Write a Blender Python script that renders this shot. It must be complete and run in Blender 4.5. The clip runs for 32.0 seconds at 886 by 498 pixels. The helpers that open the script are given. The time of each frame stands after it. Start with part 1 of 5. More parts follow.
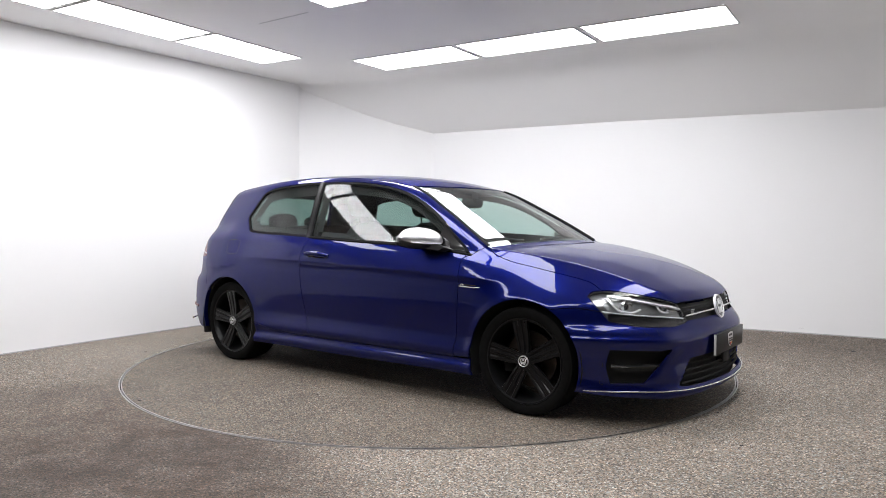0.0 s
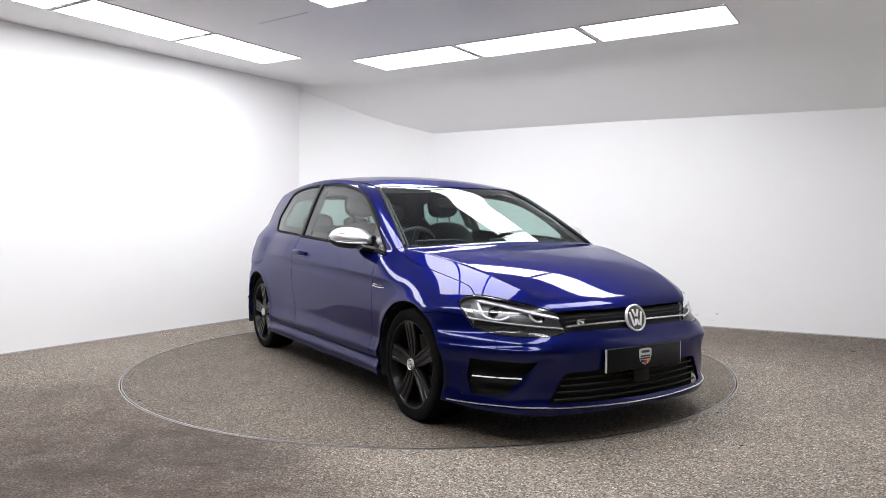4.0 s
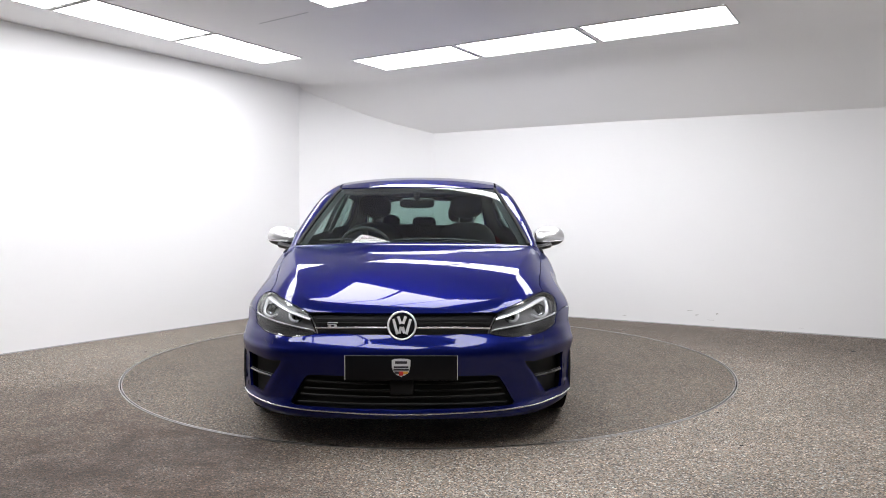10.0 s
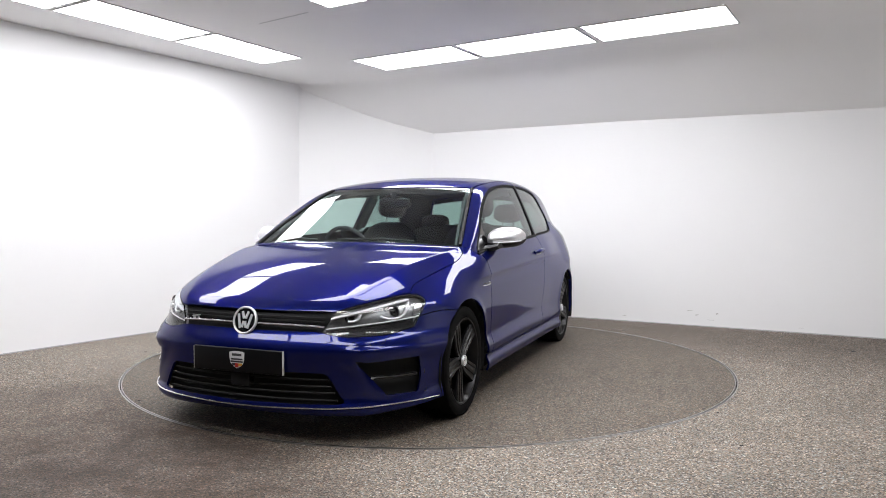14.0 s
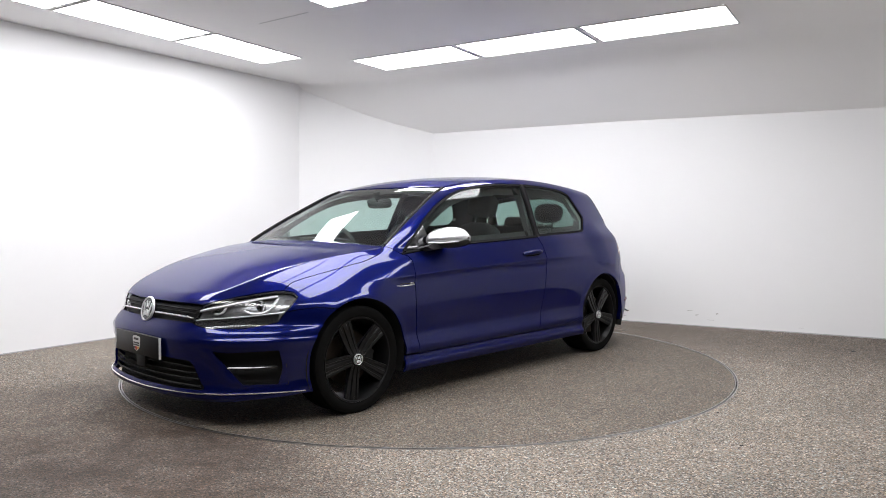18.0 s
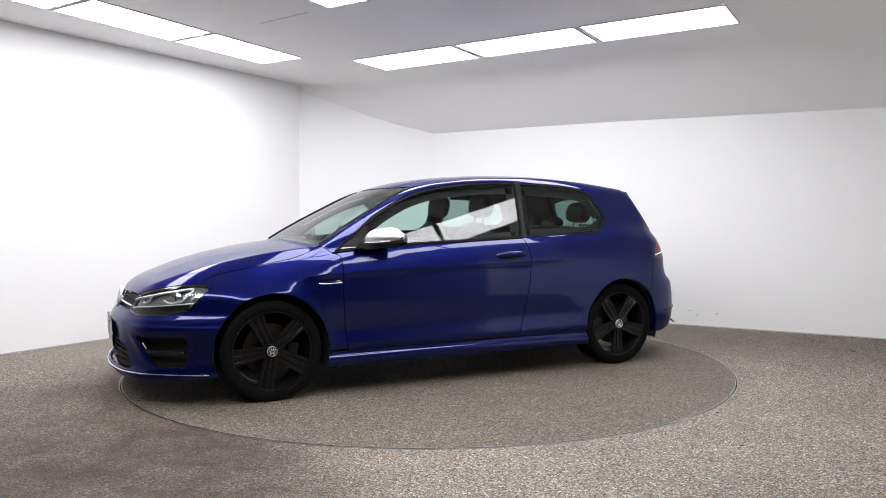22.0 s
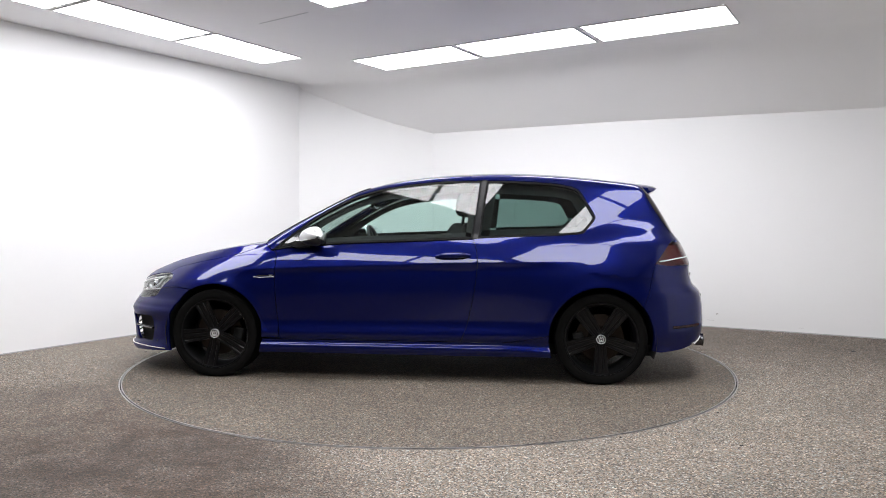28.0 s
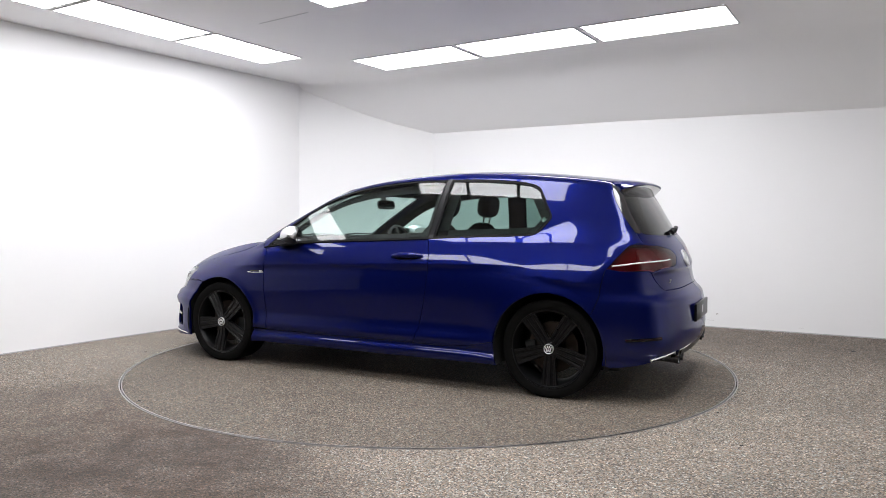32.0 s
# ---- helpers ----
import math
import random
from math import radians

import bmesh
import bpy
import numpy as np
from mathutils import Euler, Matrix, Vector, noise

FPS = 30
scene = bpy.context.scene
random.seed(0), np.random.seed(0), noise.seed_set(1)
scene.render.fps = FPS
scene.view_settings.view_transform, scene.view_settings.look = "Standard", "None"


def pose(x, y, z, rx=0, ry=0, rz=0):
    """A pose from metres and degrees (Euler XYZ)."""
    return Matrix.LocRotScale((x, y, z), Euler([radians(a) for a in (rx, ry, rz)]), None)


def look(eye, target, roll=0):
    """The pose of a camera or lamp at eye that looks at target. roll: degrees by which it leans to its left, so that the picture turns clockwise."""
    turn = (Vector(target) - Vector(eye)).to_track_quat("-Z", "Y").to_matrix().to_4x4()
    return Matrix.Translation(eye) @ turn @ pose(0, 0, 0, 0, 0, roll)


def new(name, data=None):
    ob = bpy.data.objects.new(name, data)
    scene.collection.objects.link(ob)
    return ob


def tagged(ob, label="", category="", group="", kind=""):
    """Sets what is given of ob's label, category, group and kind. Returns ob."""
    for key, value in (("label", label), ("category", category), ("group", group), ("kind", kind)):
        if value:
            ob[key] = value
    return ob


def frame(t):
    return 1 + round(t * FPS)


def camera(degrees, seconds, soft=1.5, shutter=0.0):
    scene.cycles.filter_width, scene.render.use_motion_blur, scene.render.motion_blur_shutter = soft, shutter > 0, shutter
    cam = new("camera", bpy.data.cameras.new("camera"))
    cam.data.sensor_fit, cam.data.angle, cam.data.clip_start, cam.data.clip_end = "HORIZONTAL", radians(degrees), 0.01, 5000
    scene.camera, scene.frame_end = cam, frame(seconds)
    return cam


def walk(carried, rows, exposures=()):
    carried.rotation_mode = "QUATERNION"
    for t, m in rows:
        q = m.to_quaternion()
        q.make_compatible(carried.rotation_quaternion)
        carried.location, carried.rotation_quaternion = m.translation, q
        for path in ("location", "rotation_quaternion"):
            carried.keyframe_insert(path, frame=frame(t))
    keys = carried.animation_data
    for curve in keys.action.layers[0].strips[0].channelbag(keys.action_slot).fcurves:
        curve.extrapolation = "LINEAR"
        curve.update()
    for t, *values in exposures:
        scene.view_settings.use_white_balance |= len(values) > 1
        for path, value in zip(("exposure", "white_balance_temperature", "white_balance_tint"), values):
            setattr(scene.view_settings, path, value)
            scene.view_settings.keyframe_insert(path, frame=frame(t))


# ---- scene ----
# A showroom photo booth: a blue hatchback turns on a turntable before a fixed camera.
from mathutils.geometry import delaunay_2d_cdt

cam = camera(62.91, 32.0, soft=0.9)
EYE = Vector((0.0, -5.6197, 1.0903))
AIM = EYE + Vector((math.sin(radians(0.9735)), math.cos(radians(0.9735)), -math.tan(radians(2.3393)))) * 6.0
walk(cam, [(0.0, look(EYE, AIM, 0.05)), (32.0, look(EYE, AIM, 0.05))], exposures=[(0.0, 0.0), (32.0, 0.0)])

# ---- light: the ceiling panels light the booth; the rest is a dim hall ----
world = bpy.data.worlds.new("hall_air")
world.use_nodes = True
world.node_tree.nodes["Background"].inputs["Color"].default_value = (0.6, 0.62, 0.66, 1)
world.node_tree.nodes["Background"].inputs["Strength"].default_value = 0.02
scene.world = world
PANEL_GLOW = 12.9


# ---- materials ----
def material(name, color=(0.8, 0.8, 0.8), rough=0.5, metal=0.0, coat=0.0, spec=0.5):
    m = bpy.data.materials.new(name)
    m.use_nodes = True
    b = m.node_tree.nodes["Principled BSDF"]
    b.inputs["Base Color"].default_value = (*color, 1)
    b.inputs["Roughness"].default_value = rough
    b.inputs["Metallic"].default_value = metal
    b.inputs["Coat Weight"].default_value = coat
    b.inputs["Coat Roughness"].default_value = 0.02
    b.inputs["Specular IOR Level"].default_value = spec
    return m


def nodes_of(m):
    return m.node_tree.nodes, m.node_tree.links, m.node_tree.nodes["Principled BSDF"]


def mottled(m, low, high, scale, detail=4.0, bump=0.0, bump_scale=None, rough=None):
    """Noise between two colours, with fine relief and roughness variation."""
    n, l, b = nodes_of(m)
    co = n.new("ShaderNodeTexCoord")
    tex = n.new("ShaderNodeTexNoise")
    tex.inputs["Scale"].default_value = scale
    tex.inputs["Detail"].default_value = detail
    l.new(co.outputs["Object"], tex.inputs["Vector"])
    mix = n.new("ShaderNodeMix")
    mix.data_type = "RGBA"
    mix.inputs[6].default_value, mix.inputs[7].default_value = (*low, 1), (*high, 1)
    l.new(tex.outputs["Fac"], mix.inputs[0])
    l.new(mix.outputs[2], b.inputs["Base Color"])
    if bump:
        t2 = n.new("ShaderNodeTexNoise")
        t2.inputs["Scale"].default_value = bump_scale or scale * 8
        t2.inputs["Detail"].default_value = 5
        l.new(co.outputs["Object"], t2.inputs["Vector"])
        bp = n.new("ShaderNodeBump")
        bp.inputs["Strength"].default_value = bump
        bp.inputs["Distance"].default_value = 0.004
        l.new(t2.outputs["Fac"], bp.inputs["Height"])
        l.new(bp.outputs["Normal"], b.inputs["Normal"])
    if rough:
        mr = n.new("ShaderNodeMapRange")
        mr.inputs["To Min"].default_value, mr.inputs["To Max"].default_value = rough
        l.new(tex.outputs["Fac"], mr.inputs["Value"])
        l.new(mr.outputs["Result"], b.inputs["Roughness"])
    return m


def floor_material(name, tone, brown_bands=(), tint=(1, 1, 1)):
    """Resin-bound aggregate: small stones in grey, tan and dark, with broad stains."""
    m = material(name, rough=0.75)
    n, l, b = nodes_of(m)
    co = n.new("ShaderNodeTexCoord")
    vor = n.new("ShaderNodeTexVoronoi")
    vor.inputs["Scale"].default_value = 152
    l.new(co.outputs["Object"], vor.inputs["Vector"])
    ramp = n.new("ShaderNodeValToRGB")
    sep = n.new("ShaderNodeSeparateColor")
    l.new(vor.outputs["Color"], sep.inputs["Color"])
    l.new(sep.outputs[0], ramp.inputs["Fac"])
    e = ramp.color_ramp.elements
    e[0].position, e[0].color = 0.0, (0.03, 0.026, 0.022, 1)
    e[1].position, e[1].color = 1.0, (0.66, 0.63, 0.59, 1)
    for p, c in ((0.22, (0.11, 0.092, 0.076)), (0.5, (0.21, 0.182, 0.155)), (0.75, (0.27, 0.243, 0.213)), (0.93, (0.40, 0.37, 0.335))):
        x = e.new(p)
        x.color = (*c, 1)
    stain = n.new("ShaderNodeTexNoise")
    stain.inputs["Scale"].default_value = 1.7
    stain.inputs["Detail"].default_value = 7
    stain.inputs["Roughness"].default_value = 0.62
    l.new(co.outputs["Object"], stain.inputs["Vector"])
    mr = n.new("ShaderNodeMapRange")
    mr.inputs["From Min"].default_value, mr.inputs["From Max"].default_value = 0.3, 0.7
    mr.inputs["To Min"].default_value, mr.inputs["To Max"].default_value = 0.80 * tone, 1.08 * tone
    l.new(stain.outputs["Fac"], mr.inputs["Value"])
    # stones differ in hue: pinkish tan to blue-grey
    hue = n.new("ShaderNodeMix")
    hue.data_type = "RGBA"
    hue.inputs[6].default_value, hue.inputs[7].default_value = (1.20, 0.98, 0.82, 1), (0.84, 1.0, 1.12, 1)
    l.new(sep.outputs[1], hue.inputs[0])
    tinted = n.new("ShaderNodeVectorMath")
    tinted.operation = "MULTIPLY"
    l.new(ramp.outputs["Color"], tinted.inputs[0])
    l.new(hue.outputs[2], tinted.inputs[1])
    patch = n.new("ShaderNodeTexNoise")
    patch.inputs["Scale"].default_value = 4.5
    patch.inputs["Detail"].default_value = 9
    patch.inputs["Roughness"].default_value = 0.7
    l.new(co.outputs["Object"], patch.inputs["Vector"])
    worn = n.new("ShaderNodeMapRange")
    worn.inputs["From Min"].default_value, worn.inputs["From Max"].default_value = 0.36, 0.62
    worn.inputs["To Min"].default_value, worn.inputs["To Max"].default_value = 0.62, 1.0
    l.new(patch.outputs["Fac"], worn.inputs["Value"])
    mul = n.new("ShaderNodeVectorMath")
    mul.operation = "SCALE"
    l.new(tinted.outputs[0], mul.inputs[0])
    l.new(mr.outputs["Result"], mul.inputs["Scale"])
    warm = n.new("ShaderNodeVectorMath")
    warm.operation = "MULTIPLY"
    l.new(mul.outputs[0], warm.inputs[0])
    warm.inputs[1].default_value = tint
    out = warm.outputs[0]
    for (px, py), (dx, dy), wide, amount in brown_bands:
        # browner and darker along a line, fading at its edges and broken by noise
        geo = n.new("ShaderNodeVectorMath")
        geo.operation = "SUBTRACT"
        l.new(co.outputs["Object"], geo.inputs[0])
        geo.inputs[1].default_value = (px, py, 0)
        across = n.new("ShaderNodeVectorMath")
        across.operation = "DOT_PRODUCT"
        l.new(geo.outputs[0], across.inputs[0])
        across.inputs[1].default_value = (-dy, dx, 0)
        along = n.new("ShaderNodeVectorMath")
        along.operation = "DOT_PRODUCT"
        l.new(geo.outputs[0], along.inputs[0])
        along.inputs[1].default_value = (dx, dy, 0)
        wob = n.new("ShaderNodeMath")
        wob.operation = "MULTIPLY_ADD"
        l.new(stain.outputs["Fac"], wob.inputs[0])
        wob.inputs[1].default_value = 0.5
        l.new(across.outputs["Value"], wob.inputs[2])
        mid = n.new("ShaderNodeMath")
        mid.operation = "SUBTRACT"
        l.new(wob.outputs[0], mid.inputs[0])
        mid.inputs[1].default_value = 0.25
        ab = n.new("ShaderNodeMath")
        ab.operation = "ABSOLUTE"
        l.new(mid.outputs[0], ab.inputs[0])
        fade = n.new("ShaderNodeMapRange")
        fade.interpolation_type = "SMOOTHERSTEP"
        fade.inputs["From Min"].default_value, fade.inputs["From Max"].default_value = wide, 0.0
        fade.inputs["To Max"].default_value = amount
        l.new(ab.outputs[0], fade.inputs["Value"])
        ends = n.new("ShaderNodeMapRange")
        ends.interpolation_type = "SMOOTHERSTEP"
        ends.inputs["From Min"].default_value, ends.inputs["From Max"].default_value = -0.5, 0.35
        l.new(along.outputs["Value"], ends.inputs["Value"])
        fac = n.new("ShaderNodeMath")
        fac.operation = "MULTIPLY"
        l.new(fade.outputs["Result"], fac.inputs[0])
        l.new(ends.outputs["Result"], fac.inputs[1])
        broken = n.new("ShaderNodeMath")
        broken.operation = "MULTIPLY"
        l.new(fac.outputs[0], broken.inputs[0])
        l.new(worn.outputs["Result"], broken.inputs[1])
        browned = n.new("ShaderNodeMix")
        browned.data_type, browned.blend_type = "RGBA", "MULTIPLY"
        l.new(broken.outputs[0], browned.inputs[0])
        l.new(out, browned.inputs[6])
        browned.inputs[7].default_value = (0.21, 0.134, 0.088, 1)
        out = browned.outputs[2]
    l.new(out, b.inputs["Base Color"])
    bp = n.new("ShaderNodeBump")
    bp.inputs["Strength"].default_value = 0.5
    bp.inputs["Distance"].default_value = 0.003
    l.new(vor.outputs["Distance"], bp.inputs["Height"])
    l.new(bp.outputs["Normal"], b.inputs["Normal"])
    return m


def glow_material(name, color, strength):
    m = bpy.data.materials.new(name)
    m.use_nodes = True
    n, l, b = nodes_of(m)
    b.inputs["Base Color"].default_value = (0.85, 0.85, 0.85, 1)
    b.inputs["Emission Color"].default_value = (*color, 1)
    b.inputs["Emission Strength"].default_value = strength
    return m


def glass_material(name, tint, gloss_rough=0.0, ior=1.5):
    """A thin tinted pane: tinted see-through with a Fresnel gloss."""
    m = bpy.data.materials.new(name)
    m.use_nodes = True
    n, l = m.node_tree.nodes, m.node_tree.links
    n.remove(n["Principled BSDF"])
    tr = n.new("ShaderNodeBsdfTransparent")
    tr.inputs["Color"].default_value = (*tint, 1)
    gl = n.new("ShaderNodeBsdfGlossy")
    gl.inputs["Roughness"].default_value = gloss_rough
    lw = n.new("ShaderNodeLayerWeight")
    lw.inputs["Blend"].default_value = 0.5
    pw = n.new("ShaderNodeMath")
    pw.operation = "POWER"
    l.new(lw.outputs["Facing"], pw.inputs[0])
    pw.inputs[1].default_value = 5.0
    fr = n.new("ShaderNodeMath")
    fr.operation = "MULTIPLY_ADD"
    l.new(pw.outputs[0], fr.inputs[0])
    base = ((ior - 1) / (ior + 1)) ** 2 * 1.45
    fr.inputs[1].default_value, fr.inputs[2].default_value = 1 - base, base
    mix = n.new("ShaderNodeMixShader")
    l.new(fr.outputs[0], mix.inputs[0])
    l.new(tr.outputs[0], mix.inputs[1])
    l.new(gl.outputs[0], mix.inputs[2])
    l.new(mix.outputs[0], n["Material Output"].inputs["Surface"])
    return m


def paint_material(name):
    """Blue metallic paint under clear lacquer, with fine flake."""
    m = material(name, (0.003, 0.004, 0.06), 0.31, 0.62, 0.72, 0.0)
    m.node_tree.nodes["Principled BSDF"].inputs["Specular Tint"].default_value = (0.10, 0.13, 0.55, 1)
    n, l, b = nodes_of(m)
    co = n.new("ShaderNodeTexCoord")
    vor = n.new("ShaderNodeTexVoronoi")
    vor.inputs["Scale"].default_value = 900
    l.new(co.outputs["Object"], vor.inputs["Vector"])
    sep = n.new("ShaderNodeSeparateColor")
    l.new(vor.outputs["Color"], sep.inputs["Color"])
    mix = n.new("ShaderNodeMix")
    mix.data_type = "RGBA"
    mix.inputs[6].default_value, mix.inputs[7].default_value = (0.0016, 0.0035, 0.043, 1), (0.0042, 0.0090, 0.113, 1)
    l.new(sep.outputs[0], mix.inputs[0])
    l.new(mix.outputs[2], b.inputs["Base Color"])
    return m


# brown bands on the floor: start, heading, half-width, strength
BROWN_BANDS = (((-2.0, -0.86), (-0.87, -0.49), 0.50, 0.35), ((-0.75, -2.02), (-0.87, -0.49), 0.70, 0.40), ((-0.7, -2.2), (-0.87, -0.49), 3.6, 1.0), ((-1.0, 3.2), (0.864, -0.504), 1.7, 0.50))
MAT = {
    "wall": mottled(material("white_wall_paint", rough=0.6), (0.835, 0.835, 0.84), (0.86, 0.86, 0.86), 2.0, bump=0.05, bump_scale=60),
    "ceiling": mottled(material("white_ceiling_paint", rough=0.7), (0.885, 0.885, 0.885), (0.915, 0.91, 0.91), 1.5, bump=0.04, bump_scale=50),
    "hall": mottled(material("grey_hall_wall", rough=0.8), (0.34, 0.34, 0.345), (0.42, 0.42, 0.42), 1.2),
    "hall_dark": mottled(material("dark_hall_wall", rough=0.8), (0.07, 0.07, 0.072), (0.11, 0.11, 0.112), 1.2),
    "side": mottled(material("off_white_wall_paint", rough=0.7), (0.72, 0.72, 0.715), (0.77, 0.765, 0.755), 1.5),
    "hall_pale": mottled(material("pale_hall_wall", rough=0.8), (0.82, 0.82, 0.815), (0.86, 0.86, 0.855), 1.2),
    "floor": floor_material("aggregate_floor", 0.90, BROWN_BANDS, tint=(0.985, 0.975, 0.93)),
    "disc": floor_material("aggregate_turntable", 0.52, tint=(0.985, 0.94, 0.85)),
    "steel": mottled(material("brushed_steel_edge", (0.5, 0.5, 0.5), 0.4, 1.0), (0.26, 0.255, 0.25), (0.50, 0.49, 0.48), 30),
    "panel": glow_material("light_panel_diffuser", (0.976, 0.970, 1.0), PANEL_GLOW),
    "panel_frame": material("light_panel_frame", (0.55, 0.55, 0.55), 0.5),
    "paint": paint_material("blue_metallic_paint"),
    "black": mottled(material("black_plastic", rough=0.5), (0.012, 0.012, 0.013), (0.02, 0.02, 0.021), 60, bump=0.05, bump_scale=400),
    "gloss_black": material("gloss_black", (0.006, 0.006, 0.007), 0.12, 0.0, 0.6),
    "rubber": mottled(material("tyre_rubber", rough=0.8, spec=0.07), (0.0035, 0.0035, 0.0035), (0.007, 0.0068, 0.0065), 25, bump=0.15, bump_scale=220),
    "wheel": mottled(material("black_wheel_paint", rough=0.3, spec=0.3), (0.003, 0.003, 0.0035), (0.0055, 0.0055, 0.006), 40, rough=(0.24, 0.36)),
    "chrome": material("chrome", (0.78, 0.78, 0.79), 0.06, 1.0),
    "silver": material("satin_silver", (0.62, 0.62, 0.63), 0.38, 1.0),
    "glass": glass_material("green_tinted_glass", (0.70, 0.84, 0.80)),
    "glass_dark": glass_material("privacy_glass", (0.33, 0.45, 0.42)),
    "lens": glass_material("clear_lamp_lens", (0.93, 0.94, 0.95)),
    "lens_red": glass_material("dark_red_lens", (0.30, 0.045, 0.06)),
    "matt_black": mottled(material("matt_black_plastic", rough=0.55, spec=0.2), (0.006, 0.006, 0.0065), (0.011, 0.011, 0.0115), 80),
    "plate_black": material("black_plate_face", (0.006, 0.006, 0.007), 0.3, spec=0.15),
    "liner": material("dark_liner", (0.008, 0.008, 0.008), 0.9),
    "cloth": mottled(material("dark_seat_cloth", rough=0.9), (0.006, 0.0063, 0.007), (0.012, 0.0123, 0.0135), 90, bump=0.2, bump_scale=500),
    "trim": mottled(material("dark_interior_plastic", rough=0.65), (0.015, 0.015, 0.016), (0.026, 0.026, 0.028), 50),
    "disc_metal": mottled(material("brake_disc", (0.3, 0.28, 0.26), 0.5, 0.8), (0.03, 0.022, 0.018), (0.075, 0.058, 0.048), 25),
    "headliner": material("black_headliner", (0.022, 0.022, 0.023), 0.9),
}


# ---- mesh helpers ----
def mesh_object(name, verts, faces, mat, smooth=False, normals=None):
    me = bpy.data.meshes.new(name)
    me.from_pydata([tuple(v) for v in verts], [], [tuple(int(i) for i in f) for f in faces])
    me.materials.append(MAT[mat])
    if smooth or normals is not None:
        for p in me.polygons:
            p.use_smooth = True
    if normals is not None:
        me.normals_split_custom_set_from_vertices([tuple(v) for v in normals])
    me.update()
    return new(name, me)


OFFSET = Vector((1.411, -0.0878, 0.0))  # the front axle's place from the turntable's axis


def put(ob, parent, label=""):
    """Hangs a mesh under a thing or a part; parts of the car take its offset from the axis."""
    ob.parent = parent
    if parent.get("is_car"):
        ob.location = OFFSET
    if label:
        tagged(ob, label)
    return ob


def part(name, bm, mat, parent, label="", smooth=True, angle=35):
    """Links a bmesh as one mesh under a thing or a part."""
    me = bpy.data.meshes.new(name)
    bmesh.ops.recalc_face_normals(bm, faces=bm.faces)
    bm.to_mesh(me)
    bm.free()
    me.materials.append(MAT[mat])
    if smooth:
        for p in me.polygons:
            p.use_smooth = True
        me.set_sharp_from_angle(angle=radians(angle))
    return put(new(name, me), parent, label)


def box_bm(x0, x1, y0, y1, z0, z1, bevel=0.0, segs=2):
    bm = bmesh.new()
    bmesh.ops.create_cube(bm, size=1.0)
    for v in bm.verts:
        v.co = Vector((x0 + (v.co.x + 0.5) * (x1 - x0), y0 + (v.co.y + 0.5) * (y1 - y0), z0 + (v.co.z + 0.5) * (z1 - z0)))
    if bevel:
        bmesh.ops.bevel(bm, geom=bm.edges[:], offset=bevel, segments=segs, profile=0.5, affect="EDGES")
    return bm


def lathe_bm(profile, steps=64, axis="y", closed=False):
    """Turns a profile of (radius, along) round an axis."""
    bm = bmesh.new()
    rings = []
    for i in range(steps):
        a = 2 * math.pi * i / steps
        c, s = math.cos(a), math.sin(a)
        rings.append([bm.verts.new((r * c, h, r * s) if axis == "y" else (h, r * c, r * s) if axis == "x" else (r * c, r * s, h)) for r, h in profile])
    n = len(profile)
    for i in range(steps):
        p, q = rings[i], rings[(i + 1) % steps]
        for j in range(n if closed else n - 1):
            bm.faces.new((p[j], q[j], q[(j + 1) % n], p[(j + 1) % n]))
    return bm


def loft_bm(sections, cap=True, ring=True):
    """Skins a row of equal sections (lists of points)."""
    bm = bmesh.new()
    rows = [[bm.verts.new(p) for p in s] for s in sections]
    n = len(rows[0])
    for a, b in zip(rows, rows[1:]):
        for j in range(n if ring else n - 1):
            bm.faces.new((a[j], b[j], b[(j + 1) % n], a[(j + 1) % n]))
    if cap and ring:
        bm.faces.new(rows[0][::-1])
        bm.faces.new(rows[-1])
    return bm


def tube_bm(points, radius, sides=8, flat=1.0):
    """A tube along a line of points; radius may be a list."""
    pts = [Vector(p) for p in points]
    secs = []
    up = Vector((0, 0, 1))
    for i, p in enumerate(pts):
        d = (pts[min(i + 1, len(pts) - 1)] - pts[max(i - 1, 0)]).normalized()
        s = d.cross(up)
        s = s.normalized() if s.length > 1e-4 else Vector((1, 0, 0))
        u = s.cross(d)
        r = radius[i] if isinstance(radius, (list, tuple)) else radius
        secs.append([p + (s * math.cos(2 * math.pi * k / sides) + u * math.sin(2 * math.pi * k / sides) * flat) * r for k in range(sides)])
    return loft_bm(secs)


def mirrored(ob, parent, label=""):
    """The same part on the car's other side."""
    me = ob.data.copy()
    has = me.has_custom_normals
    nor = [0.0] * (len(me.loops) * 3)
    me.corner_normals.foreach_get("vector", nor) if has else None
    bm = bmesh.new()
    bm.from_mesh(me)
    for v in bm.verts:
        v.co.y = -v.co.y
    bmesh.ops.reverse_faces(bm, faces=bm.faces[:])
    bm.to_mesh(me)
    bm.free()
    if has:
        src = {}
        for p in ob.data.polygons:
            for li in p.loop_indices:
                k = (p.index, ob.data.loops[li].vertex_index)
                src[k] = nor[3 * li:3 * li + 3]
        out = [(0, 0, 0)] * len(me.loops)
        for p in me.polygons:
            for li in p.loop_indices:
                a = src[(p.index, me.loops[li].vertex_index)]
                out[li] = (a[0], -a[1], a[2])
        me.normals_split_custom_set(out)
    o = put(new(ob.name.split(".")[0], me), parent, label or ob.get("label", ""))
    return o


